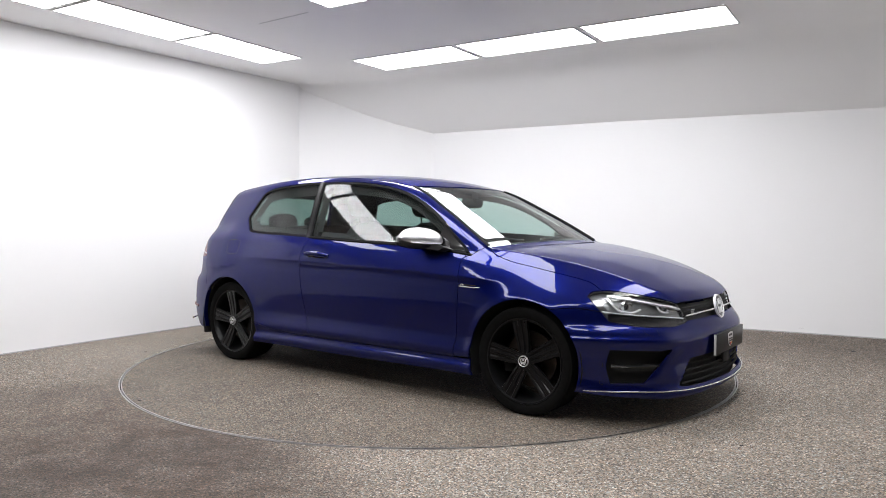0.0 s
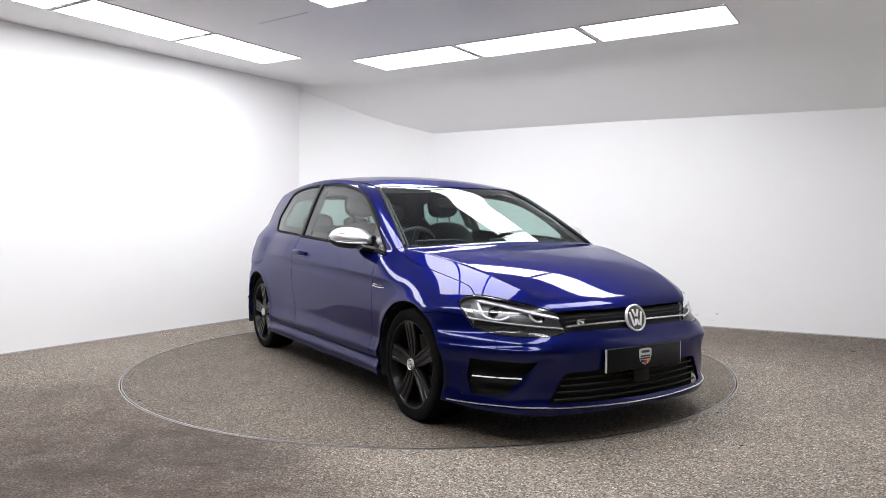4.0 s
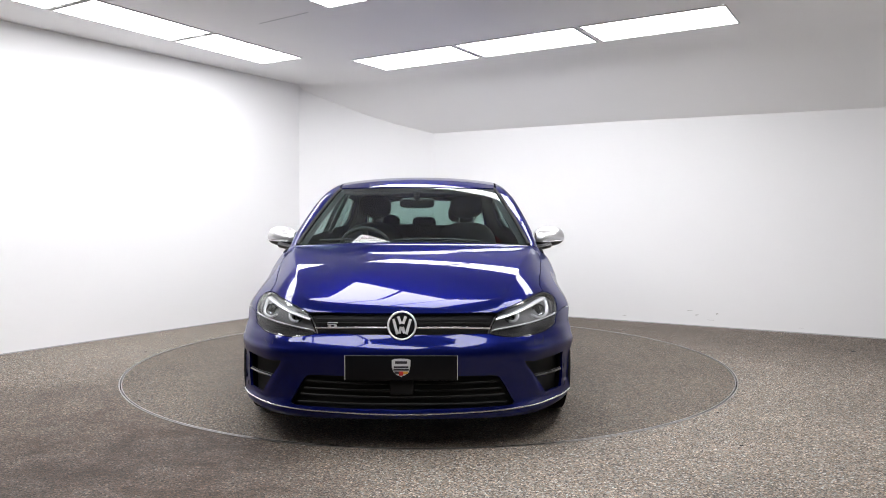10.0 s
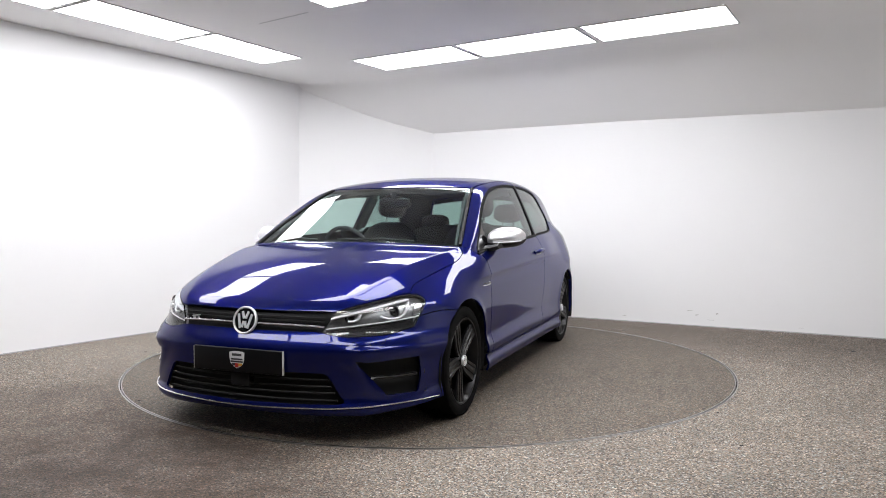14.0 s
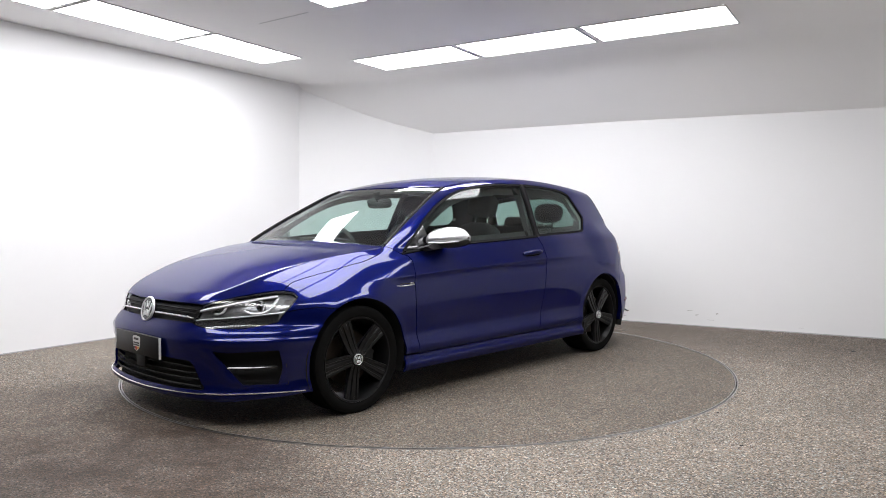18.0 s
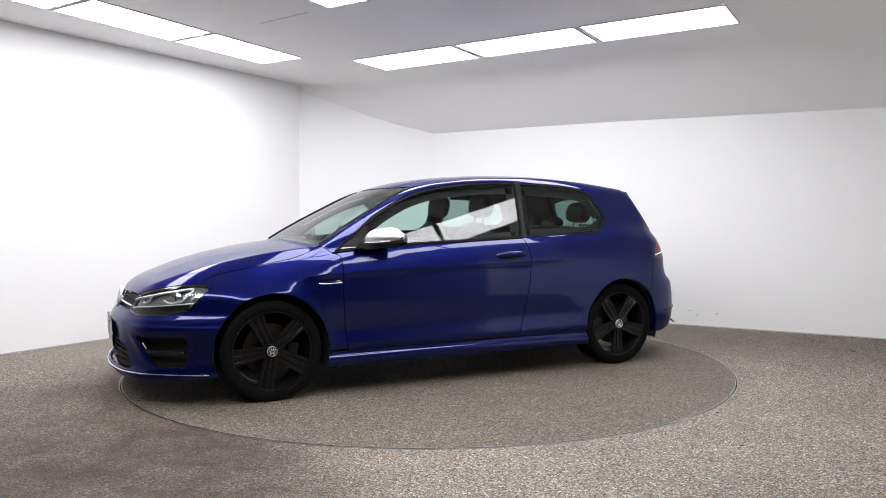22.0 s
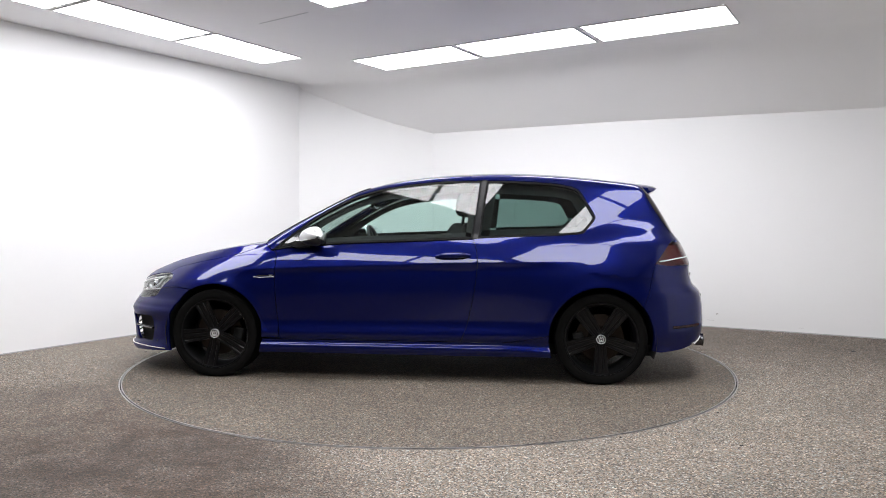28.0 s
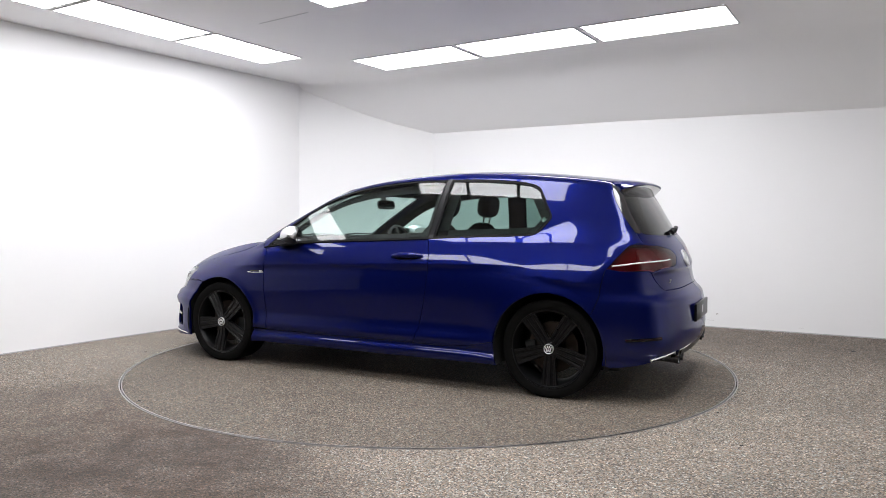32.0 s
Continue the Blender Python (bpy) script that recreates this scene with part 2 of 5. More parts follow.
# ---- the booth ----
CEIL = 2.67
LEFT_N = Vector((0.824, -0.566, 0))
RIGHT_N = Vector((-0.504, -0.864, 0))
ALONG_L = Vector((0.566, 0.824, 0))
ALONG_R = Vector((0.864, -0.504, 0))
CORNER_L = Vector((-1.550, 2.974, 0))
CORNER_R = Vector((0.033, 3.281, 0))
LEFT_END = CORNER_L - ALONG_L * 8.0
RIGHT_END = CORNER_R + ALONG_R * 5.7
SIDE_END = RIGHT_END - ALONG_L * 3.6
SIDE_TURN = Vector((4.3, -7.2, 0))
SOFFIT_Z = 2.138
BEND, SOFFIT_LOW = 2.23, 2.093  # way along the far wall where the soffit begins to fall, and its height at the end


def wall(name, a, b, top, mat="wall", label="", thick=0.12, out=None):
    """An upright wall from a to b; top: pairs of the way along and the height."""
    verts, faces = [], []
    o = out.normalized() * thick
    for f, h in top:
        p = a.lerp(b, f)
        for q in (p, p + o):
            verts += [Vector((q.x, q.y, -0.02)), Vector((q.x, q.y, h))]
    n = len(top) - 1
    for i in range(n):
        k = 4 * i
        faces += [(k, k + 4, k + 5, k + 1), (k + 2, k + 3, k + 7, k + 6), (k + 1, k + 5, k + 7, k + 3), (k, k + 2, k + 6, k + 4)]
    m = 4 * n
    faces += [(0, 1, 3, 2), (m, m + 2, m + 3, m + 1)]
    return tagged(mesh_object(name, verts, faces, mat), label, "wall", kind="structure")


tagged(mesh_object("floor", [(-14, -14, -0.034), (14, -14, -0.034), (14, 14, -0.006), (-14, 14, -0.034)], [(0, 1, 2, 3)], "liner"), "dark slab under the booth", "floor", kind="structure")


def ring_bm(r0, r1, z0, z1, steps=160):
    return lathe_bm([(r0, z0), (r1, z0), (r1, z1), (r0, z1)], steps, "z", closed=True)


RING = 2.224
# floor with a round opening for the turntable
bm = bmesh.new()
inner = [bm.verts.new((RING * math.cos(2 * math.pi * i / 160), RING * math.sin(2 * math.pi * i / 160), 0)) for i in range(160)]
outer = []
for i in range(160):
    a = 2 * math.pi * i / 160
    c, s = math.cos(a), math.sin(a)
    k = 13.0 / max(abs(c), abs(s))
    outer.append(bm.verts.new((k * c, k * s, 0)))
low = [bm.verts.new((v.co.x, v.co.y, -0.03)) for v in inner]
for i in range(160):
    j = (i + 1) % 160
    bm.faces.new((inner[i], outer[i], outer[j], inner[j]))
    bm.faces.new((low[i], inner[i], inner[j], low[j]))
me = bpy.data.meshes.new("ground")
bm.to_mesh(me)
bm.free()
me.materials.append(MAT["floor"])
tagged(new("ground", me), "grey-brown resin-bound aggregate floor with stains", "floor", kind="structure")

CURVE_TOPS = [(0.0, 2.67), (0.034, 2.607), (0.135, 2.54), (0.297, 2.449), (0.503, 2.332), (0.713, 2.240), (0.884, 2.180), (1.0, 2.138)]
wall("wall_left", LEFT_END, CORNER_L, [(0, CEIL), (1, CEIL)], label="smooth white painted booth wall", out=-LEFT_N)
wall("wall_right", CORNER_R, RIGHT_END, [(0, SOFFIT_Z), (BEND / 5.7, SOFFIT_Z), (1, SOFFIT_LOW)], label="white painted booth wall under the sloping soffit", out=-RIGHT_N)
wall("wall_corner", CORNER_L, CORNER_R, CURVE_TOPS, label="white painted angled corner wall", out=Vector((-0.18, 0.98, 0)))

# ceiling: a flat part that curves down into a sloping soffit along the corner and the far wall
SOFFIT_IN = CORNER_R + RIGHT_N
STEPS = ((0.0, 0.0), (0.60, 0.79), (0.70, 0.893), (0.78, 0.950), (0.88, 0.988), (1.0, 1.0))
stations = [(CORNER_L.lerp(CORNER_R, f), CORNER_L.lerp(SOFFIT_IN, f), h) for f, h in CURVE_TOPS[1:]]
stations += [(CORNER_R + ALONG_R * BEND, CORNER_R + ALONG_R * BEND + RIGHT_N, SOFFIT_Z), (RIGHT_END, RIGHT_END + RIGHT_N, SOFFIT_LOW)]
verts = [Vector((p.x, p.y, CEIL)) for p in (LEFT_END + Vector((0, -3, 0)), Vector((14, -13, 0)))]
first = len(verts)
for q, t, h in stations:
    for f, g in STEPS:
        p = q.lerp(t, f)
        verts.append(Vector((p.x, p.y, h + (CEIL - h) * g)))
k = len(STEPS)
faces = []
for i in range(len(stations) - 1):
    for j in range(k - 1):
        a0, b0 = first + i * k + j, first + (i + 1) * k + j
        faces.append((a0, a0 + 1, b0 + 1, b0))
apex = len(verts)
verts += [Vector((CORNER_L.x, CORNER_L.y, CEIL)), Vector((LEFT_END.x, LEFT_END.y, CEIL))]
for j in range(k - 1):
    faces.append((apex, first + j + 1, first + j))
inner = [first + i * k + k - 1 for i in range(len(stations))]
faces.append((0, 1, inner[-1], *inner[-2::-1], apex, apex + 1))
ceil = mesh_object("ceiling", verts, faces, "ceiling", smooth=True)
ceil.data.set_sharp_from_angle(angle=radians(20))
tagged(ceil, "white painted ceiling with a sloping soffit", "ceiling", kind="structure")

# the dim hall behind the camera
wall("wall_hall_back", Vector((-12, -12, 0)), Vector((13, -12, 0)), [(0, CEIL), (1, CEIL)], "hall", "plain grey wall of the hall behind", out=Vector((0, -1, 0)))
wall("wall_hall_side", Vector((-12, -12, 0)), LEFT_END, [(0, CEIL), (1, CEIL)], "hall_dark", "dark side wall of the hall", out=Vector((-1, 0, 0)))
# out of view: added to bounce light onto the right wall and ceiling
wall("wall_booth_side", SIDE_END, RIGHT_END, [(0, CEIL), (1, CEIL)], "side", "unseen off-white side wall, closing the booth to bounce light in", out=LEFT_N)
# out of view: added so reflections in the doors darken gradually
wall("wall_hall_turn", SIDE_TURN, SIDE_END, [(0, CEIL), (1, CEIL)], "hall", "unseen grey wall leading back into the hall, softening door reflections", out=Vector((1, 0, 0)))
wall("wall_hall_far_side", Vector((13, -12, 0)), SIDE_TURN, [(0, CEIL), (1, CEIL)], "hall_pale", "pale wall of the hall behind", out=Vector((1, 0, 0)))


def ceiling_light(corner, along, across, length, width):
    """A recessed light panel: frame and glowing diffuser."""
    root = tagged(new("ceiling_light"), "bright white rectangular light panel set in the ceiling", "ceiling light", "booth light panels")
    root.location = (corner.x, corner.y, CEIL)
    a, c = along.normalized(), across.normalized()

    def quad(u0, u1, v0, v1, z0, z1):
        bm = box_bm(u0, u1, v0, v1, z0, z1)
        for v in bm.verts:
            p = a * v.co.x + c * v.co.y
            v.co = Vector((p.x, p.y, v.co.z))
        return bm
    part("diffuser", quad(0.012, length - 0.012, 0.012, width - 0.012, -0.004, -0.002), "panel", root, "glowing white diffuser", smooth=False)
    bm = quad(0, length, 0, 0.012, -0.008, -0.001)
    for args in ((0, length, width - 0.012, width), (0, 0.012, 0.012, width - 0.012), (length - 0.012, length, 0.012, width - 0.012)):
        b2 = quad(*args, -0.008, -0.001)
        tmp = bpy.data.meshes.new("tmp")
        b2.to_mesh(tmp)
        b2.free()
        bm.from_mesh(tmp)
        bpy.data.meshes.remove(tmp)
    part("frame", bm, "panel_frame", root, smooth=False)
    return root


# a square ring of four rows round a block of three, all centred on one spot
ROW_R = Vector((0.840, -0.543, 0)).normalized()
ACR_R = Vector((0.543, 0.840, 0)).normalized()
ROW_L = Vector((0.53, 0.848, 0)).normalized()
ACR_L = Vector((0.848, -0.53, 0)).normalized()
RING_MID = Vector((-0.32, -1.09, 0))


def light_row(corner, along, across, length, width, step, count, nearer=0.0):
    """A row of panels, and its twin on the far side of the ring."""
    for i in range(count):
        p = corner + along * (step * i)
        ceiling_light(p, along, across, length, width)
        ceiling_light(RING_MID * 2 - (p + along * length + across * width) - across * nearer, along, across, length, width)


light_row(Vector((-0.785, 1.638, 0)), ROW_R, ACR_R, 1.145, 0.578, 1.185, 3)
light_row(Vector((-1.700, 1.84, 0)) - ROW_L * (1.115 * 3 - 0.02), ROW_L, ACR_L, 1.085, 0.535, 1.115, 3, 0.3)
for i in range(3):
    ceiling_light(Vector((-0.757, -0.135, 0)) - ACR_R * 1.145 + ROW_R * (0.592 * i), ROW_R, ACR_R, 0.578, 1.145)

# ---- the turntable ----
turntable = tagged(new("turntable"), "round turntable flush in the floor, faced with brown-grey aggregate", "turntable")
bm = lathe_bm([(0.0001, 0.0), (0.6, 0.0), (1.3, 0.0), (1.9, 0.0), (RING - 0.019, 0.0), (RING - 0.019, -0.03)], 160, "z")
part("deck", bm, "disc", turntable)
part("rim", ring_bm(RING - 0.018, RING - 0.011, -0.02, 0.002), "steel", turntable, "thin worn steel edge strip")
frame_ring = tagged(new("turntable_surround"), "thin steel ring round the turntable", "trim", kind="structure")
part("trim_ring", ring_bm(RING - 0.004, RING + 0.003, -0.02, 0.002), "steel", frame_ring)

# ---- the car's outer skin: one smooth form, from which every panel is cut ----
car = tagged(new("hatchback_car"), "dark metallic blue three-door hatchback with black alloy wheels on a turntable", "car")
car["is_car"] = True


def curve(points, soft=0.02, sharp=False):
    """A line through (input, value) pairs as a function of arrays: smooth, or straight between pairs (sharp), then softened."""
    p = np.array(points, float)
    p = p[np.argsort(p[:, 0])]
    x, y = p[:, 0], p[:, 1]
    h = np.diff(x)
    d = np.diff(y) / h
    g = np.arange(x[0] - 0.5, x[-1] + 0.5, 0.004)
    if sharp or len(p) < 3:
        v = np.interp(g, x, y)
    else:
        m = np.empty(len(p))
        m[0], m[-1] = d[0], d[-1]
        m[1:-1] = (d[:-1] * h[1:] + d[1:] * h[:-1]) / (h[1:] + h[:-1])
        i = np.clip(np.searchsorted(x, g) - 1, 0, len(h) - 1)
        t = np.clip((g - x[i]) / h[i], 0, 1)
        v = (2 * t**3 - 3 * t**2 + 1) * y[i] + (t**3 - 2 * t**2 + t) * h[i] * m[i] + (-2 * t**3 + 3 * t**2) * y[i + 1] + (t**3 - t**2) * h[i] * m[i + 1]
    v = np.where(g < x[0], y[0] + d[0] * (g - x[0]), v)
    v = np.where(g > x[-1], y[-1] + d[-1] * (g - x[-1]), v)
    if soft > 0:
        k = max(1, int(3 * soft / 0.004))
        w = np.exp(-0.5 * (np.arange(-k, k + 1) * 0.004 / soft) ** 2)
        w /= w.sum()
        v = np.convolve(np.pad(v, k, mode="reflect", reflect_type="odd"), w, mode="valid")
    return lambda q: np.interp(q, g, v)


def smax(a, b, k):
    h = np.clip(0.5 + 0.5 * (a - b) / k, 0, 1)
    return b + (a - b) * h + k * h * (1 - h)


def smin(a, b, k):
    return -smax(-a, -b, k)


HUB_Z = 0.302
REAR = -2.631
ARCH = 0.345

plan_w = curve([(0.55, 0.84), (0.3, 0.893), (0.0, 0.912), (-0.5, 0.905), (-1.3, 0.905), (-2.0, 0.91), (-2.63, 0.915), (-2.9, 0.895), (-3.15, 0.845), (-3.4, 0.77)], 0.10)
below_in = curve([(0.10, 0.05), (0.185, 0.010), (0.215, 0.000), (0.238, 0.003), (0.254, 0.014), (0.274, 0.017), (0.290, 0.008), (0.31, 0.003), (0.335, 0.005), (0.362, 0.014), (0.40, 0.0215), (0.46, 0.0190), (0.60, 0.0110), (0.70, 0.0135), (0.765, 0.0180), (0.79, 0.012), (0.82, -0.01), (1.1, -0.3)], 0.004)
above_in = curve([(0.10, -0.25), (0.60, -0.045), (0.79, 0.0125), (0.82, 0.0220), (0.85, 0.0325), (0.88, 0.0445), (0.92, 0.0625), (0.97, 0.098), (1.05, 0.17)], 0.01)
haunch_in = curve([(0.10, 0.05), (0.185, 0.012), (0.228, 0.000), (0.236, 0.012), (0.258, 0.018), (0.285, 0.008), (0.40, 0.004), (0.50, 0.004), (0.60, 0.008), (0.66, 0.014), (0.71, 0.023), (0.76, 0.0355), (0.79, 0.0445), (0.82, 0.0560), (0.86, 0.0725), (0.90, 0.0890), (0.94, 0.1060), (0.98, 0.1310), (1.05, 0.18)], 0.009)

wing_in = curve([(0.10, 0.05), (0.185, 0.012), (0.228, 0.000), (0.236, 0.012), (0.258, 0.018), (0.285, 0.008), (0.40, 0.004), (0.50, 0.004), (0.60, 0.010), (0.65, 0.018), (0.70, 0.034), (0.74, 0.0505), (0.78, 0.069), (0.82, 0.091), (0.88, 0.130), (0.98, 0.21)], 0.012)


def side_in(z):
    return smax(below_in(z), above_in(z), 0.005)


def ramp(x, a, b):
    t = np.clip((x - a) / (b - a), 0, 1)
    return t * t * (3 - 2 * t)


crease_z = curve([(0.6, 0.68), (0.1, 0.715), (-0.435, 0.752), (-1.1, 0.780), (-1.815, 0.799), (-2.6, 0.805), (-3.2, 0.80)], 0.1)
house_w = curve([(0.80, 0.87), (0.95, 0.822), (1.0, 0.801), (1.1, 0.757), (1.2, 0.712), (1.3, 0.662), (1.36, 0.628), (1.42, 0.585), (1.5, 0.52)], 0.04)
pane_w = curve([(0.80, 0.884), (0.95, 0.822), (1.1, 0.757), (1.23, 0.697), (1.36, 0.633), (1.5, 0.560)], 0.09)
house_plan = curve([(0.2, -0.16), (-0.3, -0.055), (-0.6, -0.02), (-1.2, 0.0), (-1.9, 0.0), (-2.4, -0.022), (-2.7, -0.052), (-3.0, -0.10), (-3.3, -0.17)], 0.12)
bonnet_z = curve([(1.0, 0.48), (0.86, 0.585), (0.78, 0.649), (0.70, 0.691), (0.6, 0.735), (0.52, 0.7675), (0.45, 0.795), (0.26, 0.853), (0.065, 0.891), (-0.13, 0.921), (-0.3, 0.941), (-0.5, 0.945), (-1.0, 0.945), (-1.8, 0.968), (-2.4, 0.985), (-3.4, 0.985)], 0.05)
bonnet_crease = curve([(0.90, 0.36), (0.71, 0.457), (0.55, 0.53), (0.426, 0.572), (0.221, 0.617), (0.049, 0.662), (-0.126, 0.710), (-0.3, 0.735), (-0.44, 0.74)], 0.07)
bonnet_fall = curve([(0.9, 0.20), (0.6, 0.26), (0.4, 0.28), (0.22, 0.32), (0.05, 0.48), (-0.126, 0.72), (-0.25, 0.65), (-0.4, 0.2), (-0.5, 0.0), (-3.3, 0.0)], 0.08)
bonnet_crown = curve([(0.9, 0.056), (0.43, 0.050), (0.22, 0.046), (0.05, 0.034), (-0.126, 0.024), (-0.3, 0.028), (-0.6, 0.03), (-1.0, 0.01), (-3.3, 0.01)], 0.1)
roof_z = curve([(0.1, 0.700), (-0.2, 0.902), (-0.3, 0.9665), (-0.4, 1.0275), (-0.5, 1.084), (-0.75, 1.214), (-0.98, 1.325), (-1.15, 1.372), (-1.4, 1.408), (-1.7, 1.430), (-2.0, 1.436), (-2.3, 1.424), (-2.6, 1.398), (-2.9, 1.360), (-3.2, 1.31)], 0.045)
roof_crown = curve([(0.0, 0.036), (-0.4, 0.036), (-0.9, 0.037), (-1.1, 0.042), (-1.7, 0.042), (-2.4, 0.042), (-3.0, 0.04)], 0.1)
nose_x = curve([(0.0, 0.80), (0.14, 0.845), (0.165, 0.870), (0.185, 0.873), (0.20, 0.858), (0.26, 0.850), (0.34, 0.846), (0.44, 0.854), (0.462, 0.855), (0.490, 0.842), (0.520, 0.819), (0.55, 0.798), (0.60, 0.784), (0.65, 0.768), (0.72, 0.72), (0.85, 0.60)], 0.012)
nose_plan = curve([(-0.3, 0.022), (0.0, 0.0), (0.3, 0.022), (0.45, 0.055), (0.55, 0.098), (0.65, 0.165), (0.72, 0.24), (0.78, 0.32), (0.82, 0.385), (0.87, 0.485), (0.93, 0.66)], 0.04)
tail_x = curve([(0.1, -3.28), (0.22, -3.35), (0.30, -3.39), (0.45, -3.40), (0.57, -3.385), (0.605, -3.375), (0.64, -3.335), (0.70, -3.312), (0.80, -3.298), (0.88, -3.270), (0.95, -3.232), (1.0, -3.20), (1.1, -3.14)], 0.012)
tail_plan = curve([(-0.3, 0.012), (0.0, 0.0), (0.3, 0.012), (0.5, 0.04), (0.62, 0.072), (0.70, 0.105), (0.76, 0.15), (0.82, 0.235), (0.86, 0.34), (0.92, 0.55)], 0.04)
hatch_x = curve([(0.85, -3.275), (0.98, -3.205), (1.15, -3.105), (1.32, -2.99), (1.5, -2.86)], 0.03)


def skin(x, y, z):
    """Below zero inside the car, above zero outside."""
    ay = np.abs(y)
    zz = z - (crease_z(x) - 0.79) * np.clip((z - 0.3) / 0.49, 0, 1)
    for ax in (0.0, REAR):
        r = np.hypot(x - ax, z - HUB_Z)
        ay = ay - (0.004 if ax else 0.006) * np.exp(-((r - ARCH - 0.006) / 0.028) ** 2)
    rear, front = ramp(x, -1.95, -2.55), ramp(x, -0.42, 0.02)
    inset_y = (1 - rear - front) * side_in(zz) + rear * haunch_in(z) + front * wing_in(z)
    shelf = 0.021 * ramp(z, 0.500, 0.543) + 0.019 * ramp(z, 0.452, 0.484) - 0.024 * ramp(z, 0.37, 0.45)
    ledge = (shelf + 0.010 * ramp(z, 0.45, 0.54)) * ramp(x, 0.12, 0.40)
    # a broad blade slants from the mouth's corner to the lip
    blade = 0.010 * np.exp(-(((ay - 0.63) * 0.81 + (z - 0.31) * 0.585) / 0.032) ** 2) * ramp(z, 0.20, 0.25) * ramp(z, 0.43, 0.39) * ramp(x, 0.40, 0.55)
    side = ay - (plan_w(x) - inset_y - ledge)
    ay = np.abs(y)
    fall = smax(ay - bonnet_crease(x), 0.0 * ay, 0.007)
    top = z - (bonnet_z(x) - bonnet_crown(x) * (ay / 0.79) ** 2.1 - (bonnet_fall(x) * fall + 1.25 * ramp(x, -0.48, -0.10) * fall ** 2))
    nose = x - (nose_x(z) - nose_plan(ay) + blade - shelf * ramp(ay, 0.46, 0.68))
    tail = (tail_x(z) + tail_plan(ay)) - x
    lower = smax(smax(smax(side, top, 0.07 - 0.025 * ramp(x, -0.5, 0.0)), nose, 0.05), tail, 0.06)
    lower = smax(lower, 0.135 - z, 0.02)
    return smin(lower, cabin(x, y, z), 0.022 + 0.10 * ramp(x, -2.42, -2.78) * (1 - ramp(x, -2.96, -3.14)))


def cabin(x, y, z):
    """The upper form alone: glass, pillars and roof."""
    ay = np.abs(y)
    glass = ay - (house_w(z) + house_plan(x))
    roof = z - (roof_z(x) - roof_crown(x) * (ay / 0.6) ** 2.2)
    hatch = (hatch_x(z) + 0.9 * tail_plan(ay * 1.05)) - x
    house = smax(smax(glass, roof, 0.05), hatch, 0.05)
    return np.maximum(np.maximum(house, 0.78 - z), x + 0.02)


def side_pane(x, y, z):
    """The curved sheet of the side windows alone."""
    return np.abs(y) - (pane_w(z) + house_plan(x))


def slope(p, form=None):
    form = form or skin
    e = 0.0015
    g = np.empty_like(p)
    for k in range(3):
        a, b = p.copy(), p.copy()
        a[:, k] += e
        b[:, k] -= e
        g[:, k] = (form(*a.T) - form(*b.T)) / (2 * e)
    return g


def normals_at(p, form=None):
    g = slope(p, form)
    return g / np.maximum(np.linalg.norm(g, axis=1, keepdims=True), 1e-9)


def snap(p, level=0.0):
    p = np.array(p, float)
    for _ in range(6):
        g = slope(p)
        p = p - ((skin(*p.T) - level) / np.maximum((g * g).sum(1), 0.05))[:, None] * g
    return p


def spline(points, step=0.02):
    """A smooth line through 3D points, laid on the skin."""
    p = np.array(points, float)
    out = []
    n = len(p)
    for i in range(n - 1):
        a, b = p[i], p[i + 1]
        m0 = (b - p[i - 1]) / 2 if i > 0 else b - a
        m1 = (p[i + 2] - a) / 2 if i + 2 < n else b - a
        d = np.linalg.norm(b - a)
        m0 = m0 * min(1, d / max(np.linalg.norm(m0), 1e-9))
        m1 = m1 * min(1, d / max(np.linalg.norm(m1), 1e-9))
        k = max(1, int(math.ceil(d / step)))
        for j in range(k):
            t = j / k
            out.append((2 * t**3 - 3 * t**2 + 1) * a + (t**3 - 2 * t**2 + t) * m0 + (-2 * t**3 + 3 * t**2) * b + (t**3 - t**2) * m1)
    out.append(p[-1])
    return snap(out)


def loop_of(*edges):
    """Joins lines end to end into one loop; a line given as (line, -1) runs backwards."""
    pts = []
    for e in edges:
        e = e[0][::-1] if isinstance(e, tuple) else e
        for q in e:
            if not pts or np.linalg.norm(pts[-1] - q) > 0.004:
                pts.append(q)
    if np.linalg.norm(pts[0] - pts[-1]) < 0.004:
        pts.pop()
    return np.array(pts)


